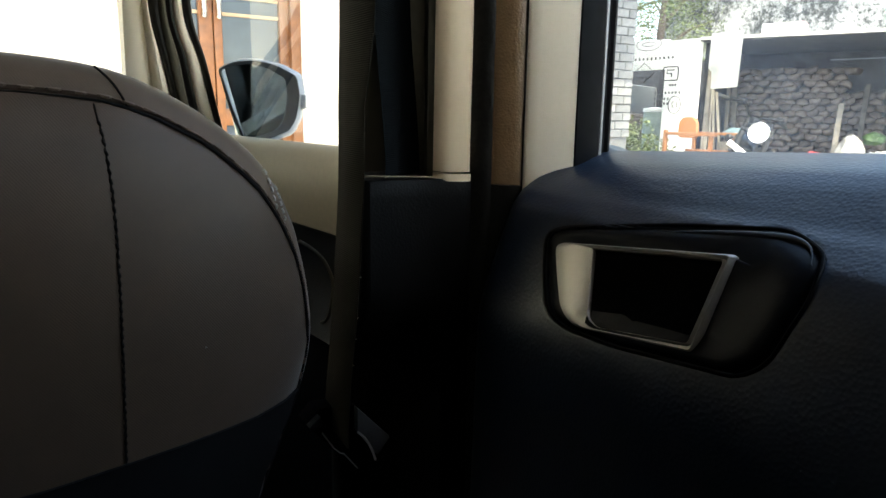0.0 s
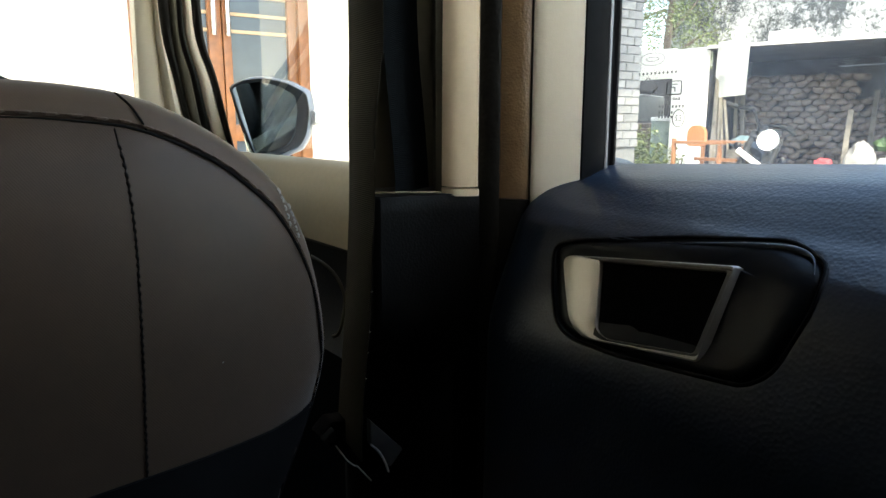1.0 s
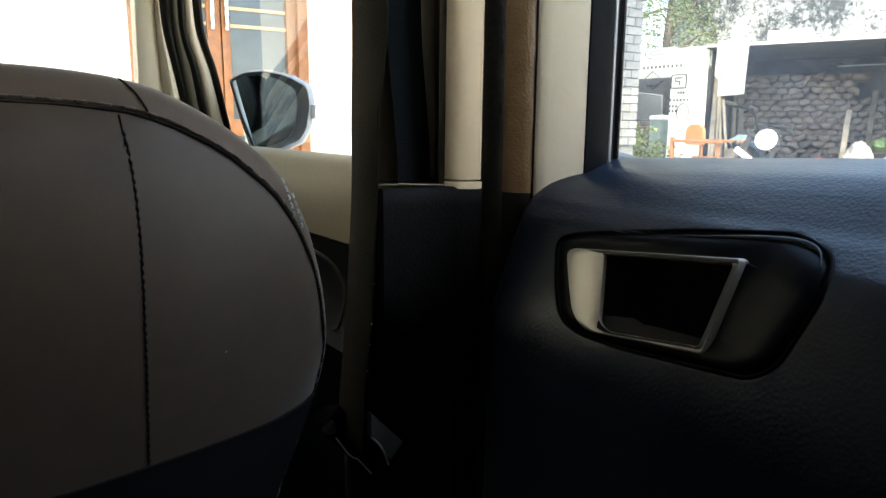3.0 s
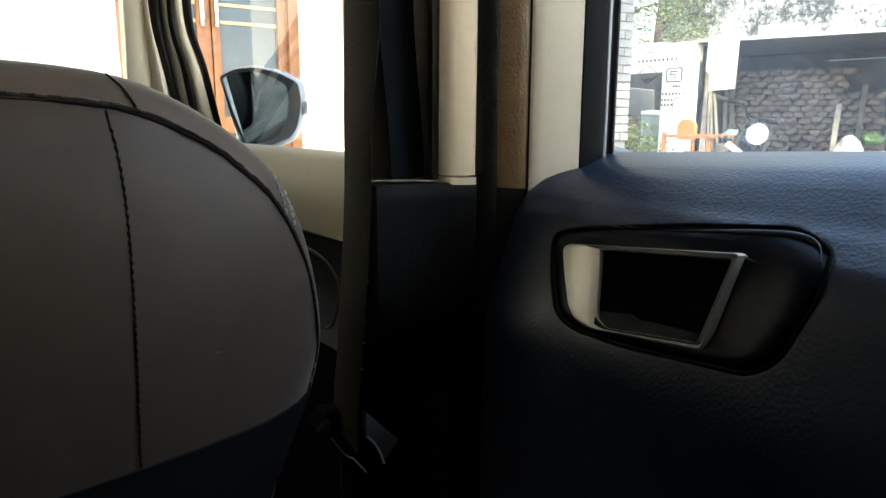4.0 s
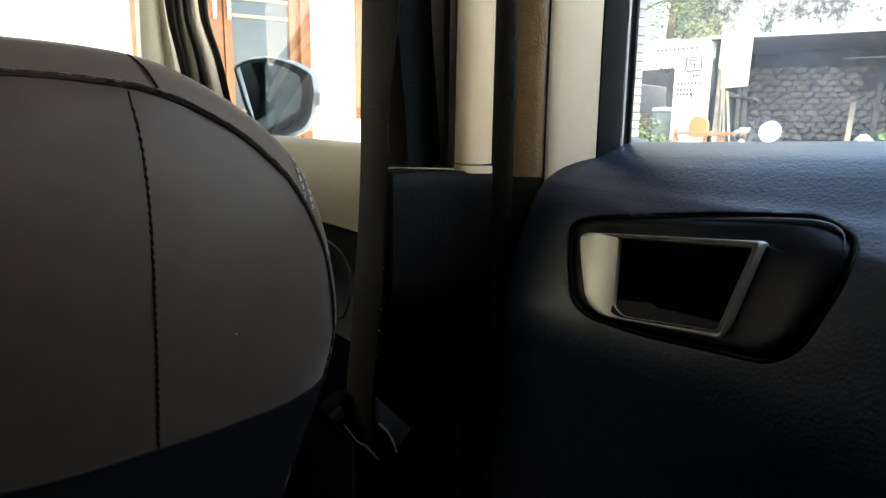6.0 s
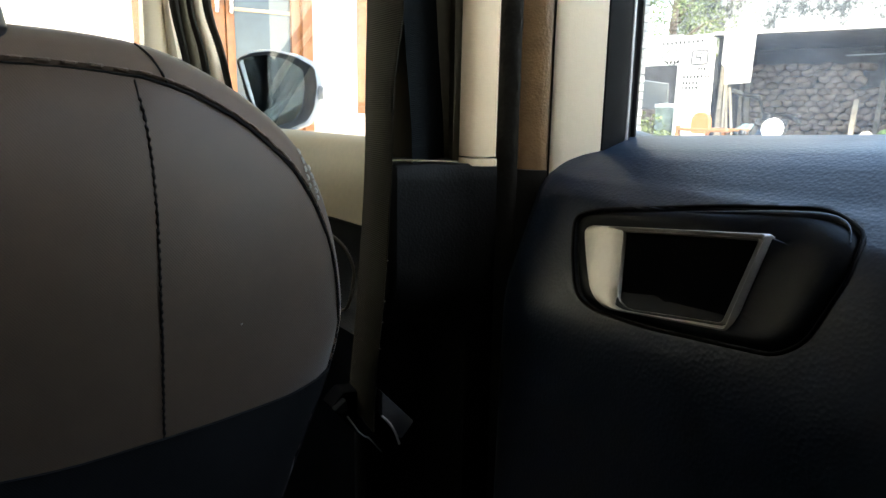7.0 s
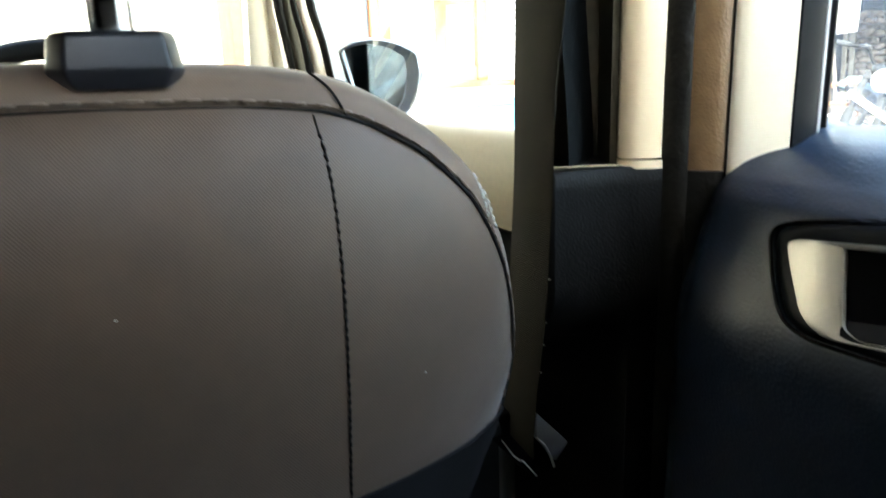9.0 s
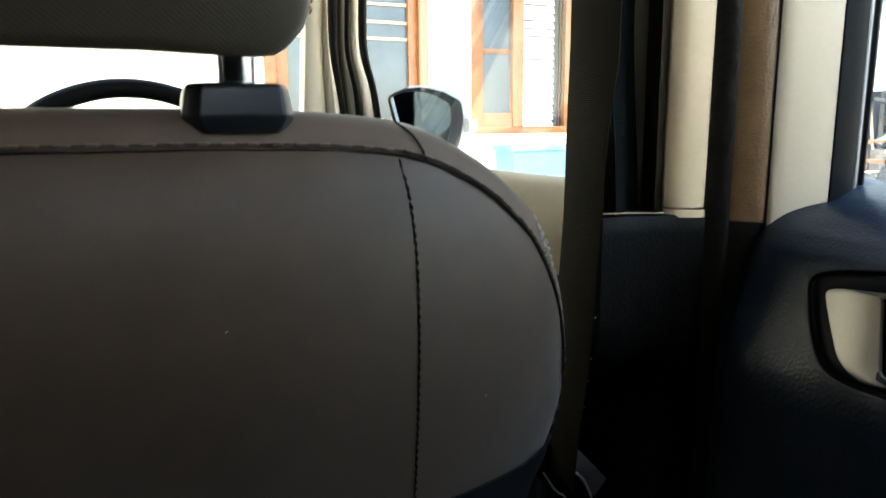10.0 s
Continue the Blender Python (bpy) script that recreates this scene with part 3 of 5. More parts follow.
sec = [(0.262, 0.52), (0.2615, 0.47), (0.262, 0.415), (0.2605, 0.408), (0.2575, 0.402), (0.258, 0.396), (0.263, 0.3895), (0.272, 0.3830), (0.280, 0.3800), (0.2865, 0.3825), (0.290, 0.390), (0.32, 0.41), (0.32, 0.52)]


def lean(points, z, k=0.0):
    return [(x + k * (z - 1.08), y, z) for x, y in points]


# recess floor in a darker grey-brown that carries the pillar's shade
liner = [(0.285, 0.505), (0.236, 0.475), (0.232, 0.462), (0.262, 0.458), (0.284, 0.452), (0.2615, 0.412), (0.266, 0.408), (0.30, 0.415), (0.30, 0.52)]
part("belt_recess", loft([lean(liner, z) for z in (1.05, 1.2, 1.35, 1.62)]), LINER, pillar, "recess behind the belt, its shade put into the grey colour")
ridge = [(0.2668, 0.412), (0.2597, 0.4015), (0.2605, 0.3965), (0.2628, 0.3925), (0.2650, 0.3895), (0.2728, 0.3850), (0.2772, 0.3836), (0.2795, 0.3850), (0.280, 0.395), (0.28, 0.412)]
part("upper_trim", loft([lean(ridge, z, 0.006) for z in (1.077, 1.0785, 1.12, 1.25, 1.4, 1.62)]), WARMBEIGE, pillar, "matt beige plastic upper trim ridge")
part("trim_foot", loft([[(x + 0.0006 * sx, y - 0.0006, z) for (x, y), sx in zip(ridge, (-1, -1, -1, -1, 0, 0, 1, 1, 1, 1))] for z in (1.0705, 1.0755)]), WARMBEIGE, pillar, "beige foot of the upper trim")
lower = [(0.278, 0.535), (0.2150, 0.432), (0.2065, 0.408), (0.2075, 0.403), (0.210, 0.4005), (0.230, 0.3985), (0.252, 0.3955), (0.262, 0.391), (0.276, 0.3845), (0.285, 0.383), (0.290, 0.39), (0.30, 0.42), (0.30, 0.56)]
rings = [[(x, y + 0.05 * step(0.985, 0.93, z) * step(0.262, 0.245, x), z) for x, y in lower] for z in (0.34, 0.7, 0.9, 0.92, 0.94, 0.955, 0.97, 0.985, 1.0, 1.06, 1.0705)]
rings.append([(x + 0.001, y + 0.001, 1.0722) for x, y in lower])
part("lower_trim", loft(rings), BLACK, pillar, "black grained plastic lower trim")
part("slot_lip", tube([(0.206, 0.4035, 1.0745), (0.2095, 0.4003, 1.0752), (0.23, 0.398, 1.0745), (0.2545, 0.3945, 1.0735)], 0.0006, 6), OLIVE, pillar, "pale worn lip of the belt slot")

# ---- rubber seal of the rear door opening ----
seal = thing("door_seal", (0.295, 0.37, 0.36), "black rubber door seal with a ribbed brown vinyl flange", "door seal", kind="structure")
bulb_sec = [(0.2840, 0.398), (0.2808, 0.391), (0.2800, 0.385), (0.2812, 0.3798), (0.2832, 0.3750), (0.2862, 0.3712), (0.2890, 0.3705), (0.292, 0.376), (0.292, 0.398)]
flange_sec = [(0.2905, 0.3850), (0.2868, 0.3800), (0.2862, 0.3755), (0.2880, 0.3695), (0.2912, 0.3635), (0.2948, 0.3585), (0.2982, 0.3552), (0.3008, 0.3545), (0.305, 0.357), (0.310, 0.362), (0.310, 0.385)]


def seal_run(sec, wavy, low=0.36, high=1.62, n=220):
    rings = []
    for k in range(n):
        z = low + (high - low) * k / (n - 1)
        c = wavy * (noise.noise((0.3, 0, z * 90)) + 0.6 * noise.noise((0.9, 0, z * 210)))
        rings.append([(x + c * (0.5 if 0 < i < len(sec) - 3 else 0), y - c * (0.8 if 0 < i < len(sec) - 3 else 0), z) for i, (x, y) in enumerate(sec)])
    return loft(rings)


part("rubber_bulb", seal_run(bulb_sec, 0.0002), RUBBER, seal, "black rubber bulb")
part("vinyl_flange", seal_run(flange_sec, 0.0007, 1.0695, 1.62, 120), VINYL, seal, "brown ribbed vinyl flange")
# the flange runs on in black, painting its fade into shade
part("shaded_flange", seal_run(flange_sec, 0.0003, 0.36, 1.069, 90), RUBBER, seal, "flange below the sill, black for the shade there")

# ---- rear door ----
HN = Vector((1, -0.08, -0.4)).normalized()


def handle_plane(y, z, out=0.0):
    """A point on the door's handle plane, out metres towards the cabin."""
    p = Vector((0.268 + 0.08 * (y - 0.22) + 0.4 * (z - 1.04), y, z))
    return p - HN * out


RECESS = rounded([(0.303, 1.0475), (0.285, 1.0535), (0.212, 1.0645), (0.160, 1.0695), (0.1385, 1.0625), (0.1365, 1.048), (0.1445, 1.020), (0.155, 1.0115), (0.225, 1.0035), (0.262, 1.002), (0.279, 1.006), (0.292, 1.024)], 0.010, 4)


def soft_max(a, b, k=0.004):
    h = max(0, k - abs(a - b)) / k
    return max(a, b) + h * h * k / 4


def door_x(y, z):
    """The door panel's face."""
    top = [(1.0930, 0.366), (1.0910, 0.354), (1.0885, 0.342), (1.0853, 0.330), (1.0807, 0.3182), (1.0748, 0.3067), (1.0678, 0.2952), (1.058, 0.2838), (1.048, 0.2770), (1.036, 0.2690)]
    flat = 0.268 + 0.08 * (y - 0.22) + 0.4 * (z - 1.04)
    if z < 1.006:
        fall = min(1.006 - z, 0.030)
        flat = 0.268 + 0.08 * (y - 0.22) + 0.4 * (1.006 - 1.04) - 0.4 * fall + 0.19 * fall * fall / 0.030 - 0.02 * max(0.0, 0.976 - z)
    if z > top[0][0]:
        return top[0][1]
    for (za, xa), (zb, xb) in zip(top, top[1:]):
        if zb <= z <= za:
            x = xb + (xa - xb) * (z - zb) / (za - zb)
            return soft_max(flat, x + 0.06 * (y - 0.345) * step(1.09, 1.05, z))
    return flat


def sill_rise(y):
    """The shoulder climbs a little towards the rear."""
    return 0.046 * max(0, min(0.23, 0.33 - y)) + 0.01 * max(0, 0.10 - y) + 0.0050 * step(0.326, 0.352, y)


def rear_door():
    door = thing("rear_door", (0.33, 0.0, 0.35), "dark blue-black rear door panel with satin handle surround", "car door")
    ys = [-0.62 + 0.04 * k for k in range(17)] + [0.06 + 0.0015 * k for k in range(1, 176)] + [0.327 + 0.003 * k for k in range(11)]
    zs = [0.36 + 0.06 * k for k in range(10)] + [0.94, 0.955, 0.965, 0.972, 0.979] + [0.985 + 0.0014 * k for k in range(67)] + [1.0796, 1.0812, 1.0828, 1.0843, 1.0856, 1.0869, 1.0881, 1.0892, 1.0899, 1.0906, 1.0912, 1.0918, 1.0923, 1.0927, 1.0930]
    rows = []
    for y in ys:
        row = []
        for z in zs:
            p = Vector((door_x(y, z), y, z))
            if 0.12 < y < 0.32 and 0.99 < z < 1.08:
                d = inside_depth(RECESS, y, z)
                scoop = 0.006 * step(0.0, 0.003, d) + 0.030 * step(0.003, 0.009, d)
                p += HN * scoop
            front = step(0.335, 0.358, y)
            p.x += 0.010 * front * front * step(1.085, 1.06, z)
            p.z += sill_rise(y) * step(1.069, 1.088, z)
            row.append(p)
        row.append(Vector((0.385, y, 1.0905 + sill_rise(y))))
        rows.append(row)
    # close the front end
    rows.append([Vector((0.385, 0.3585, z)) for z in zs] + [Vector((0.385, 0.3585, 1.0905))])
    part("inner_panel", loft(rows, closed=False), DOOR_SKIN, door, "blue-black grained plastic door panel")
    rim = [Vector((door_x(y, z), y, z)) - HN * 0.0001 for y, z in RECESS]
    part("recess_groove", tube(rim, 0.0010, 8, loop=True), CHANNEL, door, "dark groove round the handle recess")
    # satin surround
    outer = rounded([(0.2925, 1.0405), (0.286, 1.0445), (0.1745, 1.0580), (0.1788, 1.0138), (0.255, 1.0045), (0.270, 1.009)], [0.004, 0.006, 0.0015, 0.002, 0.014, 0.012], 5)
    inner = rounded([(0.2580, 1.0435), (0.2595, 1.0450), (0.1792, 1.0543), (0.1835, 1.0170), (0.2375, 1.0092), (0.2470, 1.0122)], [0.003, 0.003, 0.002, 0.002, 0.004, 0.004], 5)

    rings = []
    for inset, out in ((0.0006, -0.0040), (0.0012, -0.0018), (0.0022, -0.0002), (0.0036, 0.0006), (0.0055, 0.0007), (0.0080, 0.0000), (0.011, -0.0010), (0.0145, -0.0018)):
        ring = []
        for y, z in RECESS:
            a = Vector((0.218 - y, 1.0375 - z))
            b = a.normalized() * min(inset * (1.0 + 0.9 * abs(a.normalized().x)), a.length * 0.9)
            y, z = y + b.x, z + b.y
            ring.append(Vector((door_x(y, z), y, z)) - HN * out)
        rings.append(ring)
    def nearest(p):
        return min(((a[0] + (b[0] - a[0]) * k / 6, a[1] + (b[1] - a[1]) * k / 6) for a, b in zip(outer, outer[1:] + outer[:1]) for k in range(6)), key=lambda q: math.hypot(q[0] - p.y, q[1] - p.z))
    rim = [nearest(p) for p in rings[-1]]
    rings.append([handle_plane(0.225 + (y - 0.225) * 0.99, 1.031 + (z - 1.031) * 0.99, -0.0020) for y, z in rim])
    rings.append([handle_plane(0.225 + (y - 0.225) * 0.96, 1.031 + (z - 1.031) * 0.96, -0.0060) for y, z in rim])
    lip = smooth_line([(0, 0.225, 1.0598), (0, 0.205, 1.0622), (0, 0.184, 1.0645), (0, 0.160, 1.0662), (0, 0.1485, 1.0645), (0, 0.1425, 1.0590)], 40)
    glint = [Vector((door_x(q.y, q.z), q.y, q.z)) - HN * 0.0004 for q in lip]
    part("recess_lip", tube(glint, [0.0002 + 0.0015 * step(0, 26, k) * step(39, 30, k) for k in range(40)], 10), DOOR_SKIN, door, "soft lip of the handle insert")
    part("recess_plate", loft(rings, caps=False), INSERT, door, "blue-black insert plate round the handle")

    def loop(line, s, out, c=(0.225, 1.031)):
        return [handle_plane(c[0] + (y - c[0]) * s, c[1] + (z - c[1]) * s, out) for y, z in line]
    rows = [loop(outer, 0.99, -0.006), loop(outer, 1.0, -0.0022), loop(outer, 0.996, -0.0006), loop(outer, 0.984, 0.0004)]
    rows += [[a.lerp(b, f) - HN * o for a, b in zip(loop(outer, 0.984, 0.0004), loop(inner, 1.045, -0.0002))] for f, o in ((0.3, 0.0012), (0.6, 0.0010), (0.85, 0.0004), (1.0, -0.0004))]
    rows += [loop(inner, 1.030, 0.0006), loop(inner, 1.018, 0.0009), loop(inner, 1.004, 0.0003), loop(inner, 0.996, -0.0016)]
    surround = loft(rows, caps=False)
    part("handle_surround", surround, SATIN, door, "satin silver handle surround")
    cup = loft([loop(inner, 1.005, -0.0014), loop(inner, 1.0, -0.007), loop(inner, 0.99, -0.010), loop(inner, 0.93, -0.0115), loop(inner, 0.1, -0.012)], caps=True)
    part("handle_cup", cup, HANDLE_BLACK, door, "black cup behind the handle")
    lever = loft([loop(rounded([(0.223, 1.0415), (0.189, 1.0455), (0.192, 1.0215), (0.219, 1.0180)], 0.003, 3), s, o) for s, o in ((1, -0.016), (1, -0.010), (0.96, -0.0085), (0.3, -0.008))])
    part("handle_lever", lever, HANDLE_BLACK, door, "gloss black door lever")
    # window frame
    trim = [(0.3015, 0.3565), (0.3005, 0.3535), (0.3015, 0.3500), (0.306, 0.3455), (0.3125, 0.3395), (0.3195, 0.3335), (0.3245, 0.330), (0.331, 0.333), (0.331, 0.3565)]
    part("frame_trim", loft([[(x, y, z) for x, y in trim] for z in (1.0, 1.1, 1.3, 1.62)]), BEIGE, door, "pale beige window frame trim")
    part("trim_line", tube([(0.3003, 0.3538, z) for z in (1.05, 1.2, 1.62)], 0.0007, 6), THREAD, door)
    chan = [(0.3235, 0.334), (0.3245, 0.3290), (0.331, 0.3275), (0.345, 0.3300), (0.3550, 0.3330), (0.3570, 0.3315), (0.3600, 0.3325), (0.3610, 0.336), (0.366, 0.339), (0.366, 0.356), (0.325, 0.356)]
    part("glass_channel", loft([[(x, y, z) for x, y in chan] for z in (1.06, 1.2, 1.35, 1.62)]), CHANNEL, door, "black rubber glass channel")
    # added metal line in place of the highlight on the black rubber
    part("channel_highlight", tube([(0.3490, 0.3318, z) for z in (1.085, 1.2, 1.35, 1.62)], 0.0018, 12), HIGHLIGHT_METAL, door, "metal line painting the highlight on the glass channel")
    part("sill_strip", loft([[(x, y, z + sill_rise(y)) for x, z in ((0.3645, 1.080), (0.3735, 1.080), (0.3735, 1.0912), (0.3645, 1.0912))] for y in (-0.62, 0.333)]), RUBBER, door, "black rubber sill strip")
    pane = part("window_pane", box(0.3672, 0.3702, -0.405, 0.348, 1.08, 1.60, 0), HAZED, door, "tempered window glass with a film for glare haze")
    pane.visible_shadow = False
    marks(pane)
    return door


def marks(pane):
    """Maker's marks etched on the glass, read backwards from inside."""
    x = 0.3664

    def at(y, z):
        return Vector((x, y, z))

    def ringm(cy, cz, ry, rz, r=0.0002, n=28):
        return tube([at(cy + ry * math.cos(2 * math.pi * k / n), cz + rz * math.sin(2 * math.pi * k / n)) for k in range(n)], r, 4, loop=True)
    part("mark", ringm(0.310, 1.1625, 0.0100, 0.0040), MARK, pane, "plain oval mark")
    part("mark", ringm(0.310, 1.1625, 0.0055, 0.0013), MARK, pane)
    part("mark", ringm(0.3125, 1.1445, 0.0086, 0.0062, 0.00032, 4), MARK, pane, "plain diamond mark")
    part("mark", tube([at(*p) for p in rounded([(0.2855, 1.1475), (0.2970, 1.1475), (0.2970, 1.1392), (0.2855, 1.1392)], 0.0015, 3)], 0.0004, 4, loop=True), MARK, pane, "plain square mark")
    part("mark", tube([at(*p) for p in ((0.2885, 1.1455), (0.2940, 1.1455), (0.2940, 1.1435), (0.2905, 1.1435), (0.2905, 1.1410))], 0.00045, 4), MARK, pane)
    part("mark", ringm(0.2865, 1.1240, 0.0046, 0.0054, 0.0003), MARK, pane, "plain round mark")
    for y0, y1, z in ((0.290, 0.323, 1.1525), (0.2865, 0.2925, 1.1355), (0.283, 0.304, 1.1308), (0.2915, 0.304, 1.1270), (0.2915, 0.304, 1.1240), (0.307, 0.3185, 1.1405)):
        count = max(3, int((y1 - y0) / 0.0024))
        if y1 - y0 > 0.03:
            count = 10
        for j in range(count):
            a = y0 + (y1 - y0) * j / count
            part("letter_bar", box(x, x + 0.0003, a, a + 0.0011, z, z + 0.0016, 0), MARK, pane)
    font = bpy.data.curves.new("mark_text", "FONT")
    font.body, font.size, font.align_x, font.align_y = "E2", 0.0054, "CENTER", "CENTER"
    tmp = bpy.data.objects.new("mark_text", font)
    me = bpy.data.meshes.new_from_object(tmp)
    bm = bmesh.new()
    bm.from_mesh(me)
    bmesh.ops.transform(bm, matrix=Matrix(((0, 0, 1, x), (1, 0, 0, 0.2865), (0, 1, 0, 1.1240), (0, 0, 0, 1))), verts=bm.verts)
    part("mark_text", bm, MARK, pane, "round approval mark E2", smooth=0)


rear_door()

# ---- front door ----


def front_x(y):
    return 0.335 - 0.055 * (y - 0.45)


def front_door():
    door = thing("front_door", (0.33, 0.8, 0.35), "beige and black front door panel beside the driver", "car door")
    prof = [(0.045, 1.074), (0.03, 1.0765), (0.012, 1.0755), (0.0, 1.069), (-0.008, 1.055), (-0.014, 1.02), (-0.018, 0.985)]
    ys = [0.46 + 0.03 * k for k in range(30)]
    part("upper_panel", loft([[(front_x(y) + dx, y, z) for dx, z in prof] for y in ys], closed=False), OLIVE, door, "olive beige upper door panel")
    prof2 = [(-0.018, 0.986), (-0.012, 0.98), (-0.014, 0.93), (-0.03, 0.90), (-0.05, 0.88), (-0.03, 0.8), (-0.01, 0.36)]
    part("lower_panel", loft([[(front_x(y) + dx, y, z) for dx, z in prof2] for y in ys], closed=False), BLACK, door, "black lower door panel")
    grip = smooth_line([(0.246, 0.62, 0.992), (0.259, 0.62, 0.983), (0.270, 0.62, 0.972), (0.277, 0.62, 0.960), (0.281, 0.62, 0.948), (0.281, 0.62, 0.935), (0.279, 0.63, 0.905), (0.290, 0.68, 0.884)], 28)
    part("grab_trim", tube(grip, 0.0018, 8), LINER, door, "curved grey brown grab handle on the armrest")
    pane = part("window_pane", loft([[(front_x(y) + 0.035, y, z) for z in (1.06, 1.25, 1.5)] for y in (0.42, 0.7, 1.02)], closed=False), FRONTGLASS, door, "clear window glass")
    pane.visible_shadow = False
    return door


front_door()

# ---- front pillar, windscreen edge ----
apil = thing("front_pillar", (0.27, 1.12, 1.06), "beige windscreen pillar with black seals", "car pillar", kind="structure")


RAKE = 0.75


def strip(name, left, right, y, mat, label, deep=0.04, bulge=0.006):
    """An upright strip that bends where the pillar meets the dash: x at four heights for both edges."""
    zs = (1.03, 1.10, 1.145, 1.197, 1.247, 1.300, 1.70)
    zz = [1.03 + 0.67 * k / 44 for k in range(45)]

    def pick(row, z):
        pts = list(zip(zs, row))
        for (za, a), (zb, b) in zip(pts, pts[1:]):
            if za <= z <= zb:
                return a + (b - a) * (z - za) / (zb - za)
        return row[-1]
    rings = []
    for z in zz:
        a = sum(pick(left, min(1.7, max(1.03, z + d))) for d in (-0.02, -0.01, 0, 0.01, 0.02)) / 5
        b = sum(pick(right, min(1.7, max(1.03, z + d))) for d in (-0.02, -0.01, 0, 0.01, 0.02)) / 5
        ring = [(a, y + deep), (a, y + 0.002), (a + (b - a) * 0.2, y - bulge * 0.7), (a + (b - a) * 0.5, y - bulge), (a + (b - a) * 0.8, y - bulge * 0.7), (b, y + 0.002), (b, y + deep)]
        rake = (1.185 - RAKE * 0.05) / (1.15 + RAKE * (z - 1.116))
        rings.append([(px * rake, py * rake, 1.116 + (z - 1.116) * rake) for px, py in ring])
    part(name, loft(rings), mat, apil, label)


EDGES = [
    (0.182, 0.186, 0.187, 0.188, 0.189, 0.190, 0.192),
    (0.232, 0.227, 0.224, 0.221, 0.218, 0.217, 0.216),
    (0.268, 0.256, 0.247, 0.238, 0.226, 0.222, 0.219),
    (0.276, 0.264, 0.255, 0.247, 0.239, 0.238, 0.237),
    (0.290, 0.278, 0.270, 0.264, 0.249, 0.2485, 0.248),
    (0.305, 0.292, 0.283, 0.275, 0.259, 0.258, 0.257),
    (0.326, 0.312, 0.302, 0.293, 0.274, 0.271, 0.270),
    (0.336, 0.322, 0.313, 0.304, 0.287, 0.285, 0.284),
]
for k, (name, y, mat, label, deep, bulge) in enumerate((
        ("pillar_trim", 1.156, BEIGE, "grey beige pillar trim", 0.04, 0.004),
        ("pillar_edge", 1.148, BEIGE, "pale beige pillar edge", 0.04, 0.010),
        ("seal_outer", 1.142, RUBBER, "black door seal", 0.04, 0.006),
        ("seal_middle", 1.140, LINER, "grey brown door seal lip", 0.04, 0.006),
        ("seal_inner", 1.142, RUBBER, "black inner door seal", 0.04, 0.006),
        ("frame_trim", 1.140, BEIGE, "pale front window frame trim", 0.04, 0.006),
        ("frame_rubber", 1.138, RUBBER, "black window rubber", 0.02, 0.006))):
    strip(name, [x + 0.0003 for x in EDGES[k]], EDGES[k + 1], y, mat, label, deep, bulge)

# ---- dashboard and steering wheel ----
dash = thing("dashboard", (-0.3, 1.2, 0.9), "black dashboard with instrument hood behind the steering wheel", "dashboard")
prof = [(1.10, 0.75), (1.09, 0.95), (1.10, 1.02), (1.13, 1.055), (1.20, 1.075), (1.36, 1.07), (1.36, 0.75)]
part("dash_top", loft([[(x, y, z) for y, z in prof] for x in (-1.0, -0.6, -0.2, 0.1, 0.29)]), BLACK, dash, "black dashboard top")
hood = [[(SEAT_X + 0.02 + 0.17 * math.cos(t), 1.13 + dy, 1.05 + (0.101 - 0.02 * dy * 8) * math.sin(t) ** 0.6) for t in (math.pi * k / 20 for k in range(21))] for dy in (0.0, 0.02, 0.10, 0.17)]
part("instrument_hood", loft(hood, closed=False), BLACK, dash, "black hood over the instruments")

wheel = thing("steering_wheel", (SEAT_X + 0.02, 0.98, 1.0), "black steering wheel with three spokes", "steering wheel")
WC, WU, WV = Vector((SEAT_X + 0.026, 0.985, 1.024)), Vector((1, 0, 0)), Vector((0, 0.36, 0.933))


def on_wheel(r, t, out=0.0):
    return WC + r * (math.cos(t) * WU + math.sin(t) * WV) + out * Vector((0, -0.933, 0.36))


part("rim", tube([on_wheel(0.172, 2 * math.pi * k / 72) for k in range(72)], 0.0125, 14, loop=True), BLACK, wheel, "black grained wheel rim")
part("hub", lathe([(0.02, 0), (0.06, 0.005), (0.065, 0.02), (0.05, 0.035), (0.01, 0.04)], WC, (0, -0.933, 0.36), 28), BLACK, wheel, "black wheel hub")
for a, b in ((0.74, 0.80), (0.26, 0.20)):
    part("rim_insert", tube([on_wheel(0.172, math.pi * (a + (b - a) * k / 8)) for k in range(9)], 0.0129, 14), SATIN, wheel, "satin silver insert in the wheel rim")
for t in (0.1, math.pi - 0.1, -math.pi / 2):
    part("spoke", tube([on_wheel(r, t) for r in (0.05, 0.09, 0.13, 0.168)], [0.018, 0.014, 0.012, 0.014], 10, flat=0.5), GLOSS, wheel, "dark wheel spoke")
part("column", tube([WC + Vector((0, 0.01, -0.005)), (SEAT_X + 0.026, 1.12, 0.965)], 0.035, 14), BLACK, wheel, "black steering column")
screen = single("windscreen", loft([[(x, 1.30 - 0.28 * k / 6, 1.06 + 0.44 * k / 6) for k in range(7)] for x in (-0.98, -0.3, 0.20)], closed=False), GLASS, "clear windscreen glass", "windscreen", kind="structure")
screen.visible_shadow = False

# ---- outside mirror ----
mir = thing("side_mirror", (0.34, 1.10, 1.06), "silver grey outside mirror with dark surround and clear repeater lamp", "car mirror")
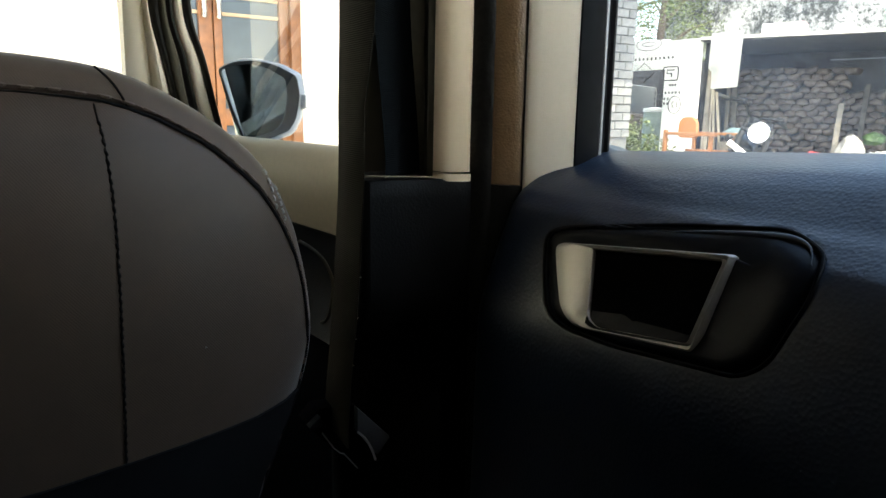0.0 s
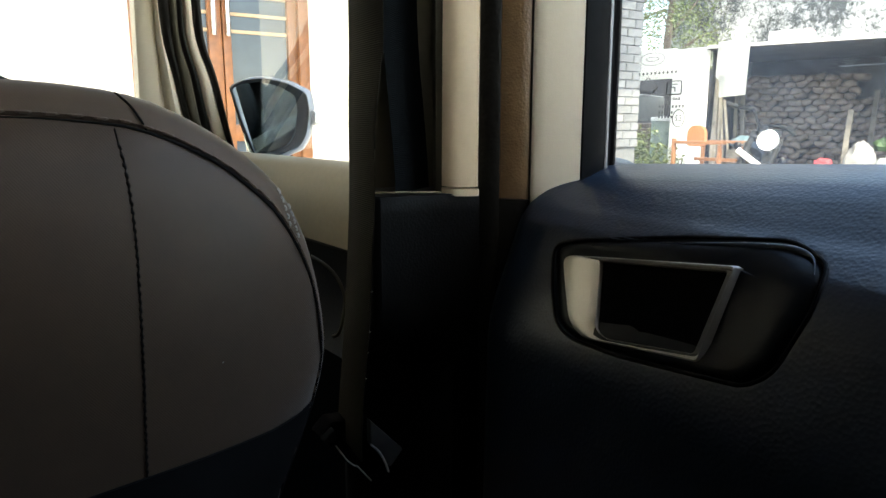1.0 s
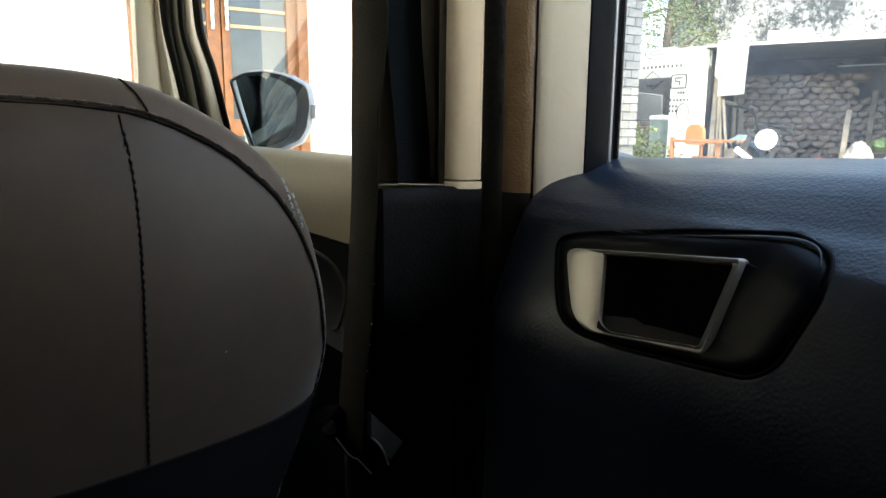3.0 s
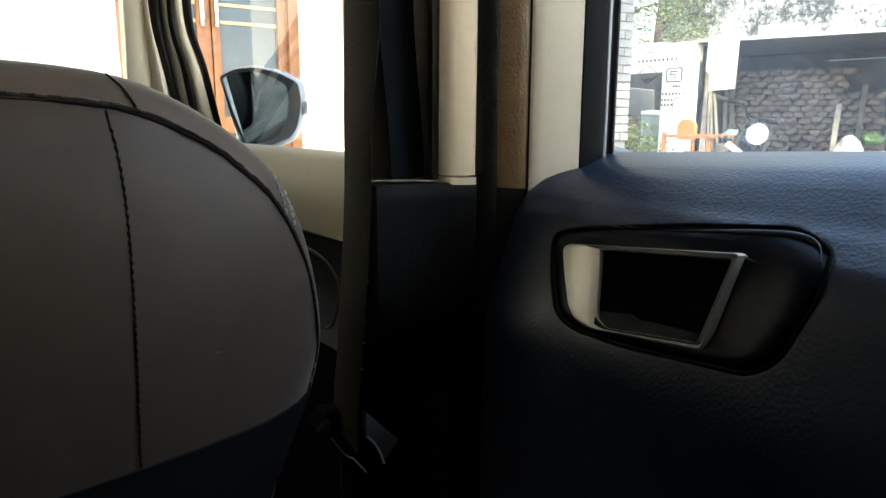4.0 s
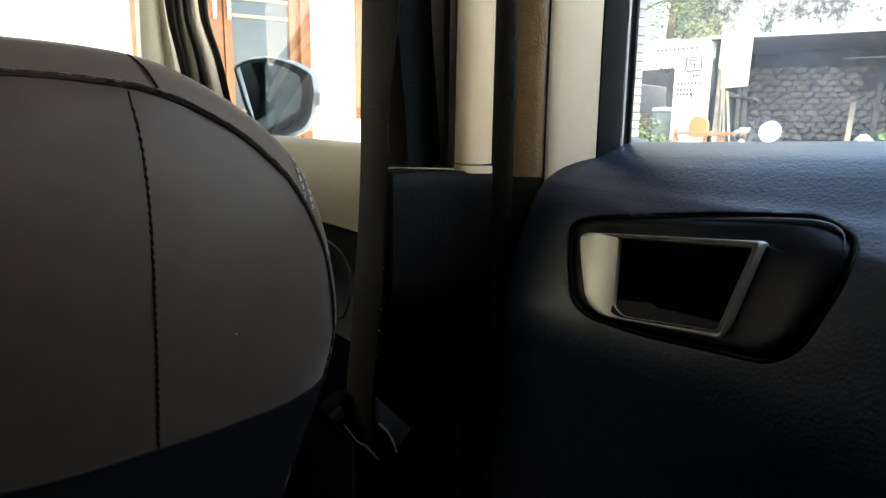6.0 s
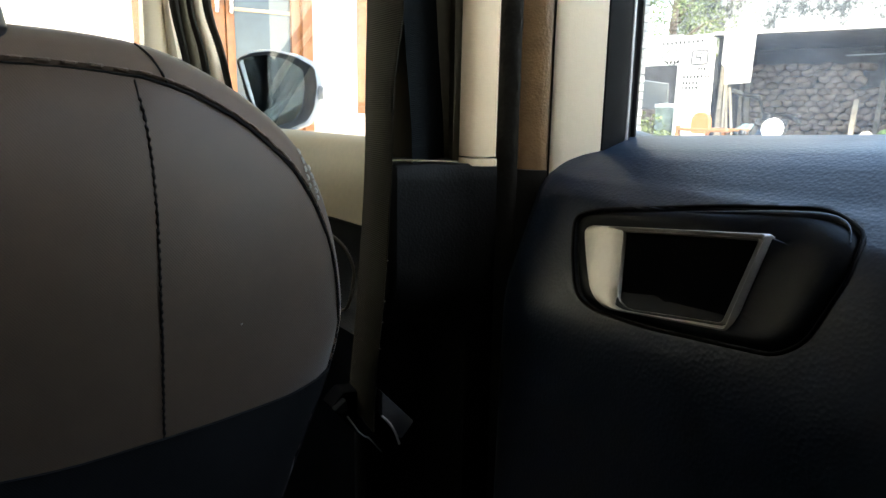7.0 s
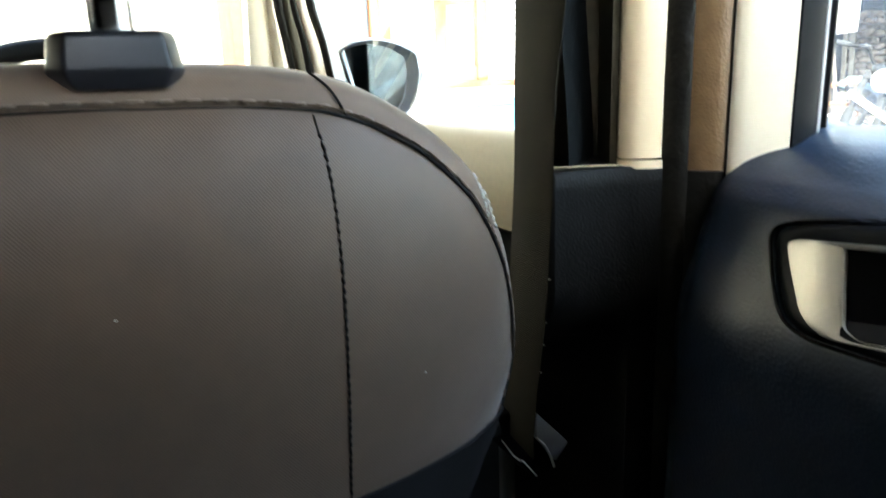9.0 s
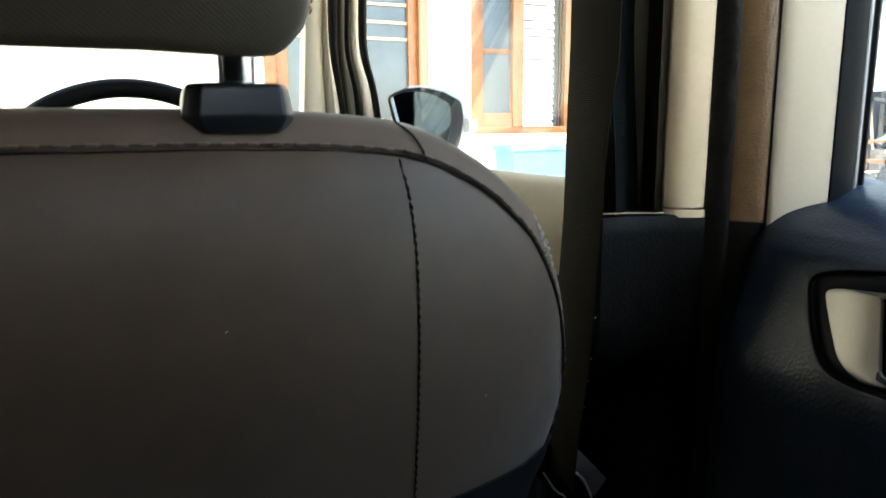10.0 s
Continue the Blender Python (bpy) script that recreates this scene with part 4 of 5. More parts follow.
face = rounded([(0.304, 1.178), (0.326, 1.1885), (0.357, 1.192), (0.390, 1.185), (0.4185, 1.170), (0.4225, 1.142), (0.416, 1.103), (0.404, 1.084), (0.366, 1.069), (0.337, 1.069), (0.318, 1.125)], 0.007, 4)
MC = (0.372, 1.132)


def mirror_ring(s, y, dx=0.0, tilt=-0.22, nod=0.0):
    return [(MC[0] + (x - MC[0]) * s + dx, y + tilt * (x - MC[0]) * s - nod * (z - MC[1]) * s, MC[1] + (z - MC[1]) * s) for x, z in face]


part("housing", loft([mirror_ring(0.97, 1.058), mirror_ring(0.995, 1.0565), mirror_ring(1.0, 1.064)], caps=False), MIRRORTRIM, mir, "dark grey mirror surround")


def cover_ring(s, y, right, up):
    """The painted shell, standing out beyond the surround at its top and outer side."""
    return [(x + right * step(0.33, 0.41, x) + 0.8 * right * step(0.36, 0.31, x), py, z + up * step(1.12, 1.18, z) - 0.4 * right * step(1.10, 1.07, z)) for x, py, z in mirror_ring(s, y)]


part("cover", loft([cover_ring(1.0, 1.0645, 0.0, 0.0), cover_ring(1.0, 1.064, 0.006, 0.0025), cover_ring(1.0, 1.068, 0.013, 0.004), cover_ring(1.0, 1.078, 0.018, 0.004), cover_ring(0.98, 1.10, 0.024, 0.002), cover_ring(0.88, 1.14, 0.026, 0.0), cover_ring(0.6, 1.165, 0.024, 0.0), cover_ring(0.02, 1.17, 0.02, 0.0)], caps=False), CARPAINT, mir, "silver grey painted mirror cover")
part("inner_bezel", loft([mirror_ring(0.97, 1.0585), mirror_ring(0.94, 1.061), [(x * 0.83 + 0.0572, y + 0.006, 1.130 + (z - 1.130) * 0.915) for x, y, z in mirror_ring(1.0, 1.066)]], caps=False), MIRRORTRIM, mir, "dark grey inner bezel")
part("mirror_glass", loft([[(0.36 + (x - 0.36) * k, 1.080 - 0.30 * (x - 0.36) * k - 0.10 * (z - 1.13) * k, 1.130 + (z - 1.130) * k) for x, z in [(x * 0.845 + 0.0521, 1.130 + (z - 1.130) * 0.93) for x, z in face]] for k in (1.0, 0.1)]), MIRROR, mir, "silvered mirror glass")
part("repeater_lamp", loft([[(0.432 + a * s, 1.056 + 0.02 * b, 1.131 + c * s) for a, c in rounded([(-0.004, 0.012), (0.012, 0.010), (0.015, 0.0), (0.011, -0.011), (-0.004, -0.012)], 0.004, 3)] for s, b in ((0.7, -0.9), (1, -0.6), (1.1, 0.6), (0.8, 1.2))]), LENS, mir, "clear repeater lamp")
part("arm", loft([[(x, y, z) for x, z in ((0.322, 1.062), (0.352, 1.062), (0.350, 1.072), (0.326, 1.074))] for y in (1.075, 1.12)]), GLOSS, mir, "black mirror arm")

# ---- house in front ----


def house():
    h = thing("house", (1.5, 5.1, 0), "cream painted house front with varnished wooden door and window", "house")
    # wall pieces round the openings
    for x0, x1, z0, z1 in ((-9, 0.78, 0, 3.4), (2.03, 2.40, 0, 3.4), (3.36, 4.75, 0, 3.4), (0.78, 2.03, 2.35, 3.4), (2.40, 3.36, 2.30, 3.4), (2.40, 3.36, 0, 1.06)):
        part("wall", box(x0, x1, 5.0, 5.22, z0, z1, 0), WALLPAINT, h)
    part("plinth", box(2.05, 4.7, 4.95, 4.998, 0, 0.55, 0.01), WALLPAINT, h, "cream plinth course")
    # double door
    door = part("door", box(1.385, 1.405, 5.06, 5.11, 0.05, 2.28, 0.004), WOOD, h, "varnished wooden double door with glass")
    for x0, x1 in ((0.78, 0.86), (1.95, 2.03)):
        part("door_frame", box(x0, x1, 4.985, 5.10, 0, 2.35, 0.006), WOOD, door)
    part("door_frame", box(0.86, 1.95, 4.99, 5.10, 2.27, 2.35, 0.006), WOOD, door)
    for a, b in ((0.86, 1.39), (1.40, 1.95)):
        w = 0.115
        for x0, x1 in ((a, a + w * 0.8), (b - w * 0.8, b)) if a < 1 else ((a, a + w * 0.5), (b - w * 0.6, b)):
            part("stile", box(x0, x1, 5.03, 5.08, 0.04, 2.27, 0.005), WOOD, door)
        for z0, z1 in ((0.04, 0.28), (2.14, 2.27), (1.00, 1.12)):
            part("rail", box(a + 0.05, b - 0.05, 5.035, 5.075, z0, z1, 0.005), WOOD, door)
        for z in (1.78, 1.90, 2.03):
            part("glazing_bar", box(a + 0.05, b - 0.05, 5.052, 5.066, z - 0.012, z + 0.012, 0.003), PALEWOOD, door)
        part("pane", box(a + 0.05, b - 0.05, 5.068, 5.074, 0.2, 2.2, 0), DARKPANE, door, "dark reflecting door glass")
    for x in (1.325, 1.425):
        bar = part("pull_handle", tube([(x, 4.985, 1.745), (x, 4.975, 1.76), (x, 4.975, 2.10), (x, 4.985, 2.115)], 0.017, 10), STEEL, door, "polished steel pull handle")
        for z in (1.76, 2.10):
            part("mount", lathe([(0.012, 0), (0.012, 0.05)], (x, 5.03, z), (0, -1, 0), 10), STEEL, bar)
    # window with shutter leaf and louvre
    win = part("window", box(2.40, 3.36, 4.985, 5.10, 1.06, 1.115, 0.005), WOOD, h, "varnished wooden window with louvred glass")
    part("window_frame", box(2.40, 2.50, 4.985, 5.10, 1.115, 2.30, 0.006), WOOD, win)
    part("window_frame", box(2.775, 2.875, 4.985, 5.10, 1.115, 2.30, 0.006), WOOD, win)
    part("window_frame", box(3.28, 3.36, 4.985, 5.10, 1.115, 2.30, 0.006), WOOD, win)
    part("bottom_rail", box(2.50, 2.775, 5.0, 5.05, 1.115, 1.225, 0.005), WOOD, win)
    part("window_frame", box(2.50, 3.28, 4.985, 5.10, 2.22, 2.30, 0.006), WOOD, win)
    part("glazing_bar", box(2.50, 2.775, 5.02, 5.045, 1.70, 1.735, 0.004), WOOD, win)
    part("pane", box(2.50, 2.775, 5.035, 5.042, 1.2, 2.25, 0), DARKPANE, win, "dark window glass")
    # flat dark panel; the room's dimness is its colour
    part("room_shade", box(2.875, 3.28, 5.09, 5.098, 1.115, 2.25, 0), SHEDWALL, win, "dark panel painting the dim room behind the louvres")
    z = 1.14
    while z < 2.2:
        bm = box(2.90, 3.20, -0.035, 0.035, -0.003, 0.003, 0.001, 1)
        bmesh.ops.transform(bm, matrix=Matrix.Translation((0, 5.05, z)) @ Matrix.Rotation(radians(58), 4, "X"), verts=bm.verts)
        part("louvre", bm, LOUVRE, win)
        z += 0.062
    for x in (3.235, 3.262):
        part("bar", tube([(x, 5.02, 1.115), (x, 5.02, 2.22)], 0.006, 6), THREAD, win, "dark window bar")
    # slab above the view, reaching out to block sun from the wall
    part("eave", box(-9, 5.2, 2.75, 5.4, 3.4, 3.55, 0.01), SLAB, h, "unseen pale roof slab, deepened to shade the house front")
    part("side_wall", box(4.65, 4.75, 5.22, 9.0, 0, 3.4, 0), WALLPAINT, h)
    return h


house()


def bin_blue():
    b = thing("storage_box", (2.85, 4.75, 0), "pale blue plastic storage box under the window", "box")
    part("body", loft([[(2.565 + i, 4.60 + i, z) if k == 0 else (3.14 - i, 4.60 + i, z) if k == 1 else (3.14 - i, 4.90 - i, z) if k == 2 else (2.565 + i, 4.90 - i, z) for k in range(4)] for z, i in ((0.42, 0.03), (0.93, 0.0))]), BLUE, b)
    part("lid", box(2.545, 3.16, 4.58, 4.92, 0.93, 0.972, 0.012), BLUE, b)
    part("base", box(2.62, 3.09, 4.63, 4.87, 0.0, 0.42, 0.01), SLAB, b, "pale block under the box")


bin_blue()

# ---- brick column ----


def brick_column():
    col = thing("wall_column", (4.87, 4.69, 0), "grey stone-clad corner column with offset courses", "column", kind="structure")
    x0, x1, y0, y1 = 4.72, 5.02, 4.38, 4.80
    part("core", box(x0 + 0.012, x1 - 0.012, y0 + 0.012, y1 - 0.012, 0, 3.4, 0), MORTAR, col, "pale mortar core")
    h = 0.076
    widths = ((0.20, 0.22), (0.11, 0.20, 0.11))
    face_y, ends = {}, {}
    for w in (0.20, 0.22, 0.11):
        face_y[w] = finish("brick", box(-0.02, 0.02, -w / 2 + 0.003, w / 2 - 0.003, -h / 2 + 0.003, h / 2 - 0.003, 0.006, 1), BRICK, 30)
        ends[w] = finish("brick", box(-w / 2 + 0.003, w / 2 - 0.003, -0.02, 0.02, -h / 2 + 0.003, h / 2 - 0.003, 0.006, 1), BRICK, 30)
    rnd = random.Random(4)
    for r in range(12, 43):
        z = (r + 0.5) * h
        y = y0
        for w in widths[r % 2]:
            ob = new("brick", face_y[w])
            ob.parent, ob.matrix_parent_inverse = col, PLACE[col].inverted()
            ob.location = (x0 + 0.006 + rnd.uniform(-0.002, 0.002), y + w / 2, z)
            y += w
        x = x0 - 0.012
        for w in ((0.11, 0.2) if r % 2 else (0.2, 0.11)):
            ob = new("brick", ends[w])
            ob.parent, ob.matrix_parent_inverse = col, PLACE[col].inverted()
            ob.location = (x + w / 2, y0 + 0.006 + rnd.uniform(-0.005, 0.005), z)
            x += w


brick_column()

# ---- shed, stacked tiles and clutter ----
SA, SU, SV = Vector((6.0, 3.95, 0)), Vector((0.353, -0.935, 0)).normalized(), Vector((0.935, 0.353, 0)).normalized()


def on_shed(u, v, z):
    return SA + SU * u + SV * v + Vector((0, 0, z))


def shed_box(u0, u1, v0, v1, z0, z1, bev=0.0):
    bm = box(u0, u1, v0, v1, z0, z1, bev)
    m = Matrix((( SU.x, SV.x, 0, SA.x), (SU.y, SV.y, 0, SA.y), (0, 0, 1, 0), (0, 0, 0, 1)))
    bmesh.ops.transform(bm, matrix=m, verts=bm.verts)
    return bm


shed = thing("shed", on_shed(1.2, 0.8, 0), "low open-fronted store with a flat limewashed roof slab", "shed")
part("roof_slab", shed_box(-0.34, 4.0, -0.12, 1.75, 1.835, 1.865, 0.006), SLAB, shed, "limewashed concrete roof slab")
# dark sheet under the slab, in place of the shade there
part("soffit_shade", shed_box(-0.34, 4.0, -0.110, 1.74, 1.826, 1.8348), SHEDWALL, shed, "dark sheet painting the shade under the roof slab")
part("back_wall", shed_box(-0.34, 4.0, 1.6, 1.72, 0, 1.832), SHEDWALL, shed, "back wall, the store's shade in its dark colour")
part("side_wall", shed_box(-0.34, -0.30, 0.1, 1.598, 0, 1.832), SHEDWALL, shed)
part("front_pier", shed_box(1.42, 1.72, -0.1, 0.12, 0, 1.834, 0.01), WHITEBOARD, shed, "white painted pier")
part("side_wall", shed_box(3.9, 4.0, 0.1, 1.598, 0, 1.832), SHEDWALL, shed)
single("wall_boundary", box(8.6, 8.85, -6, 7.0, 0, 4.6, 0), MOSSWALL, "tall weathered plaster boundary wall, stained black with moss", kind="structure")


def tile_mesh():
    """The thick rounded end of an old clay tile, stacked flat."""
    rings = []
    for y, k in ((-0.012, 0.55), (0.0, 0.86), (0.02, 1.0), (0.24, 0.95)):
        rings.append([(0.060 * k * math.copysign(abs(math.cos(t)) ** 0.75, math.cos(t)), y, 0.034 * k * math.copysign(abs(math.sin(t)) ** 0.8, math.sin(t)) - 0.018 * k * (math.cos(t) ** 2)) for t in (2 * math.pi * q / 12 for q in range(12))])
    return finish("tile", loft(rings), TILE, 50)


def tile_stack():
    stack = thing("tile_stack", on_shed(0.3, 1.1, 0), "tall stack of old brown clay roof tiles in the shed", "roof tiles")
    me = tile_mesh()
    rnd = random.Random(7)
    base = Matrix(((SU.x, SV.x, 0, 0), (SU.y, SV.y, 0, 0), (0, 0, 1, 0), (0, 0, 0, 1)))
    for r in range(20):
        z = 0.43 + r * 0.061
        top = 15 if z < 1.35 else 12
        for c in range(top):
            u = -0.42 + c * 0.108 + (0.054 if r % 2 else 0) + rnd.uniform(-0.012, 0.012)
            ob = new("tile", me)
            ob.parent, ob.matrix_parent_inverse = stack, PLACE[stack].inverted()
            m = Matrix.Translation(on_shed(u, 0.95 + rnd.uniform(-0.05, 0.05), z + rnd.uniform(-0.006, 0.006))) @ base @ pose(0, 0, 0, rnd.uniform(-4, 4), rnd.choice((8, -14, 170)) + rnd.uniform(-18, 18), rnd.uniform(-14, 14))
            ob.matrix_basis = m
    part("base_course", shed_box(-0.5, 1.1, 0.95, 1.3, 0, 0.40), SHEDWALL, stack, "low plinth under the tiles")


tile_stack()


def plank(p, q, w, d, mat=OLDWOOD):
    p, q = Vector(p), Vector(q)
    ax = (q - p).normalized()
    s = ax.cross(SV).normalized() * w / 2
    f = SV * d / 2
    rings = []
    for k in range(6):
        c = p.lerp(q, k / 5) + s * 0.15 * math.sin(k * 1.7)
        rings.append([c - s - f, c + s - f, c + s + f, c - s + f])
    bm = loft(rings)
    bmesh.ops.bevel(bm, geom=[e for e in bm.edges if e.is_boundary is False and len(e.link_faces) == 2][:], offset=0.002, segments=1, affect="EDGES")
    return bm


for k, (u0, u1, ztop, w) in enumerate(((-0.285, -0.28, 1.74, 0.022), (-0.25, -0.265, 1.66, 0.018), (-0.205, -0.27, 1.42, 0.024), (-0.165, -0.25, 1.58, 0.018), (-0.12, -0.255, 1.30, 0.022), (-0.07, -0.24, 1.48, 0.020), (-0.02, -0.225, 1.22, 0.018), (0.04, -0.20, 1.36, 0.022))):
    single("plank", plank(on_shed(u0, -0.02 - 0.018 * k, 0.0), on_shed(u1, 0.10, ztop), w, 0.03), OLDWOOD, "old grey wooden plank leaning at the shed corner", "plank", "leaning planks")
for u0, u1, v, ztop, w in ((0.80, 0.86, 0.35, 1.26, 0.045), (0.97, 1.02, 0.8, 1.45, 0.045), (-0.12, -0.19, 0.75, 1.5, 0.045), (-0.20, -0.24, 0.70, 1.45, 0.035), (1.02, 1.36, 0.62, 1.42, 0.045), (1.10, 1.40, 0.55, 1.20, 0.035)):
    single("post", plank(on_shed(u0, v, 0.0), on_shed(u1, v + 0.05, ztop), w, 0.05), OLDWOOD, "weathered wooden post standing in the shed", "post", "posts in the shed")
single("pipe", tube([on_shed(0.72, 0.4, 1.655), on_shed(1.5, 0.35, 1.665), on_shed(2.6, 0.3, 1.68)], 0.005, 8), GREYSHEET, "pale metal pipe under the shed roof", "pipe")


def sack(name, c, sx, sy, sz, mat, label, seed):
    bm = bmesh.new()
    bmesh.ops.create_icosphere(bm, subdivisions=4, radius=1)
    for v in bm.verts:
        k = 1 + 0.22 * noise.noise(v.co * 2.1 + Vector((seed, 0, 0))) + 0.10 * noise.noise(v.co * 6 + Vector((0, seed, 0)))
        v.co = Vector((v.co.x * sx * k, v.co.y * sy * k, max(-sz * 0.9, v.co.z * sz * k))) + Vector(c)
    return single(name, bm, mat, label, "sack", smooth=60)


sack("sack", on_shed(1.00, 0.05, 0.70), 0.11, 0.13, 0.26, SACK, "pale slumped sack in front of the shed", 3.1)
sack("sack", on_shed(1.25, -0.25, 0.62), 0.15, 0.16, 0.22, SACK, "pale crumpled plastic sack", 5.3)
sack("sack", on_shed(1.16, 0.25, 0.94), 0.08, 0.09, 0.06, GREENBAG, "small green plastic bag on the sacks", 8.4)
sack("sack", on_shed(1.30, 0.1, 0.26), 0.30, 0.25, 0.28, SACK, "wide pale sack lying on the ground", 9.9)
sack("sack", on_shed(0.73, -0.1, 0.765), 0.075, 0.075, 0.06, REDCLOTH, "red spotted cloth bundle", 2.2)
single("bundle_stand", shed_box(0.60, 0.86, -0.22, 0.02, 0.0, 0.763, 0.01), OLDWOOD, "old wooden crate under the cloth bundle", "crate")
single("crate", shed_box(-0.12, 0.20, -0.05, 0.28, 0.0, 0.88, 0.01), OLDWOOD, "old wooden crate beside the tile stack", "crate")
sack("tarp_bundle", on_shed(0.04, 0.10, 0.945), 0.17, 0.15, 0.07, material("blue_grey_tarp", (0.20, 0.30, 0.34), 0.7, vary=0.3, scale=12), "folded blue-grey tarpaulin on a crate", 6.6)

# white sheet hung from the slab
rows = []
for i in range(17):
    f = i / 16
    row = []
    for j in range(13):
        g = j / 12
        z = 1.885 - 0.51 * f + 0.015 * g * f
        y = 4.10 - 0.325 * g
        x = 5.76 + 0.012 * math.sin(g * 9 + f * 2) * f + (0.018 * step(0.62, 0.70, f) * (1 - g))
        row.append((x, y + 0.02 * f * (1 - g) * (1 if f < 0.64 else -1), z))
    rows.append(row)
bm = loft(rows, closed=False)
bmesh.ops.solidify(bm, geom=bm.faces[:], thickness=0.004)
single("hanging_sheet", bm, CLOTH, "white cotton sheet hanging from the shed roof edge", "sheet", smooth=60)
single("roof_parcel", shed_box(0.14, 0.42, 0.15, 0.45, 1.865, 1.985, 0.01), CLOTH, "white wrapped parcel lying on the shed roof", "parcel")
single("roof_parcel", shed_box(0.43, 0.50, 0.15, 0.40, 1.865, 1.99, 0.01), PINK, "small pink wrapped parcel on the shed roof", "parcel")

# white screen wall with an opening
scr = thing("screen_wall", (5.82, 4.7, 0), "white painted screen wall with a large low opening", "screen wall", kind="structure")
for y0, y1, z0, z1 in ((4.25, 4.64, 0, 1.86), (4.64, 5.4, 1.585, 1.88)):
    part("panel", box(5.80, 5.86, y0, y1, z0, z1, 0.004), WHITEBOARD, scr)
single("yard_wall", box(6.9, 7.0, 4.85, 7.2, 0, 1.75, 0.004), SHEDWALL, "dark yard wall behind the opening", "wall", kind="structure")
bm = box(-0.012, 0.012, -0.19, 0.19, -0.16, 0.16, 0.003)
bmesh.ops.transform(bm, matrix=Matrix.Translation((6.42, 5.42, 1.30)) @ Matrix.Rotation(radians(7), 4, "X") @ Matrix.Rotation(radians(-12), 4, "Y"), verts=bm.verts)
single("metal_sheet", bm, GREYSHEET, "dull grey metal sheet leaning on a tile stack", "metal sheet")
rnd = random.Random(31)
pile = thing("brick_pile", (6.4, 5.42, 0), "low pile of old brown bricks behind the opening", "bricks")
brick_me = finish("brick", box(-0.10, 0.10, -0.055, 0.055, -0.027, 0.027, 0.006, 1), TILE, 30)
for row in range(20):
    for col in range(4):
        ob = new("brick", brick_me)
        ob.parent, ob.matrix_parent_inverse = pile, PLACE[pile].inverted()
        ob.matrix_basis = pose(6.38 + rnd.uniform(-0.02, 0.02), 5.24 + col * 0.117 + (0.03 if row % 2 else 0), 0.028 + row * 0.057, 0, 0, rnd.uniform(-6, 6))
drum = thing("plastic_drum", (6.15, 5.02, 0), "tall pale grey-green plastic drum with a lid", "drum")
DRUM = material("pale_green_drum", (0.30, 0.36, 0.32), 0.6, vary=0.25, scale=10)
part("body", lathe([(0.10, 0), (0.115, 0.01), (0.115, 0.35), (0.120, 0.37), (0.115, 0.39), (0.115, 0.78), (0.120, 0.80), (0.115, 0.82), (0.112, 1.15), (0.09, 1.17)], (6.15, 5.02, 0), (0, 0, 1), 24), DRUM, drum)
part("lid", lathe([(0.122, 1.16), (0.124, 1.175), (0.118, 1.20), (0.02, 1.21)], (6.15, 5.02, 0), (0, 0, 1), 24), WHITEBOARD, drum, "white drum lid")


# ---- plants ----


def leaves(count, centre, spread, size, seed):
    rnd = random.Random(seed)
    verts, faces = [], []
    for _ in range(count):
        while True:
            p = Vector((rnd.uniform(-1, 1), rnd.uniform(-1, 1), rnd.uniform(-1, 1)))
            if p.length < 1 and noise.noise(p * 3.1 + Vector((seed, 0, 0))) > 0.02:
                break
        c = Vector((p.x * spread[0], p.y * spread[1], p.z * spread[2])) + Vector(centre)
        r = Euler((rnd.uniform(-1, 1), rnd.uniform(-1, 1), rnd.uniform(0, 6.3))).to_matrix()
        s = size * rnd.uniform(0.6, 1.3)
        k = len(verts)
        for a, b, h in ((0, -1, 0), (0.42, -0.2, 0.12), (0, 1, 0.05), (-0.42, -0.2, 0.12)):
            verts.append(c + r @ Vector((a * s, b * s, h * s)))
        faces += [(k, k + 1, k + 2), (k, k + 2, k + 3)]
    me = bpy.data.meshes.new("leaves")
    me.from_pydata(verts, [], faces)
    bm = bmesh.new()
    bm.from_mesh(me)
    return bm


def shrub(at, r, h, seed, count=900):
    s = thing("shrub", at, "leafy green shrub growing before the white wall", "shrub", "shrubs")
    rnd = random.Random(seed)
    for k in range(5):
        a = rnd.uniform(0, 6.3)
        part("stem", tube([at, (at[0] + 0.4 * r * math.cos(a), at[1] + 0.4 * r * math.sin(a), h * 0.5), (at[0] + 0.7 * r * math.cos(a), at[1] + 0.7 * r * math.sin(a), h * 0.85)], [0.012, 0.009, 0.005], 6), BARK, s)
    tagged(part("foliage", leaves(2 * count, (at[0], at[1], h * 0.62), (r, r, h * 0.42), 0.022, seed), LEAF, s, smooth=0), kind="stuff")


shrub((5.35, 4.62, 0), 0.28, 1.10, 11)
shrub((5.45, 4.95, 0), 0.30, 1.05, 12)
shrub((5.30, 4.25, 0), 0.20, 0.92, 13, 500)


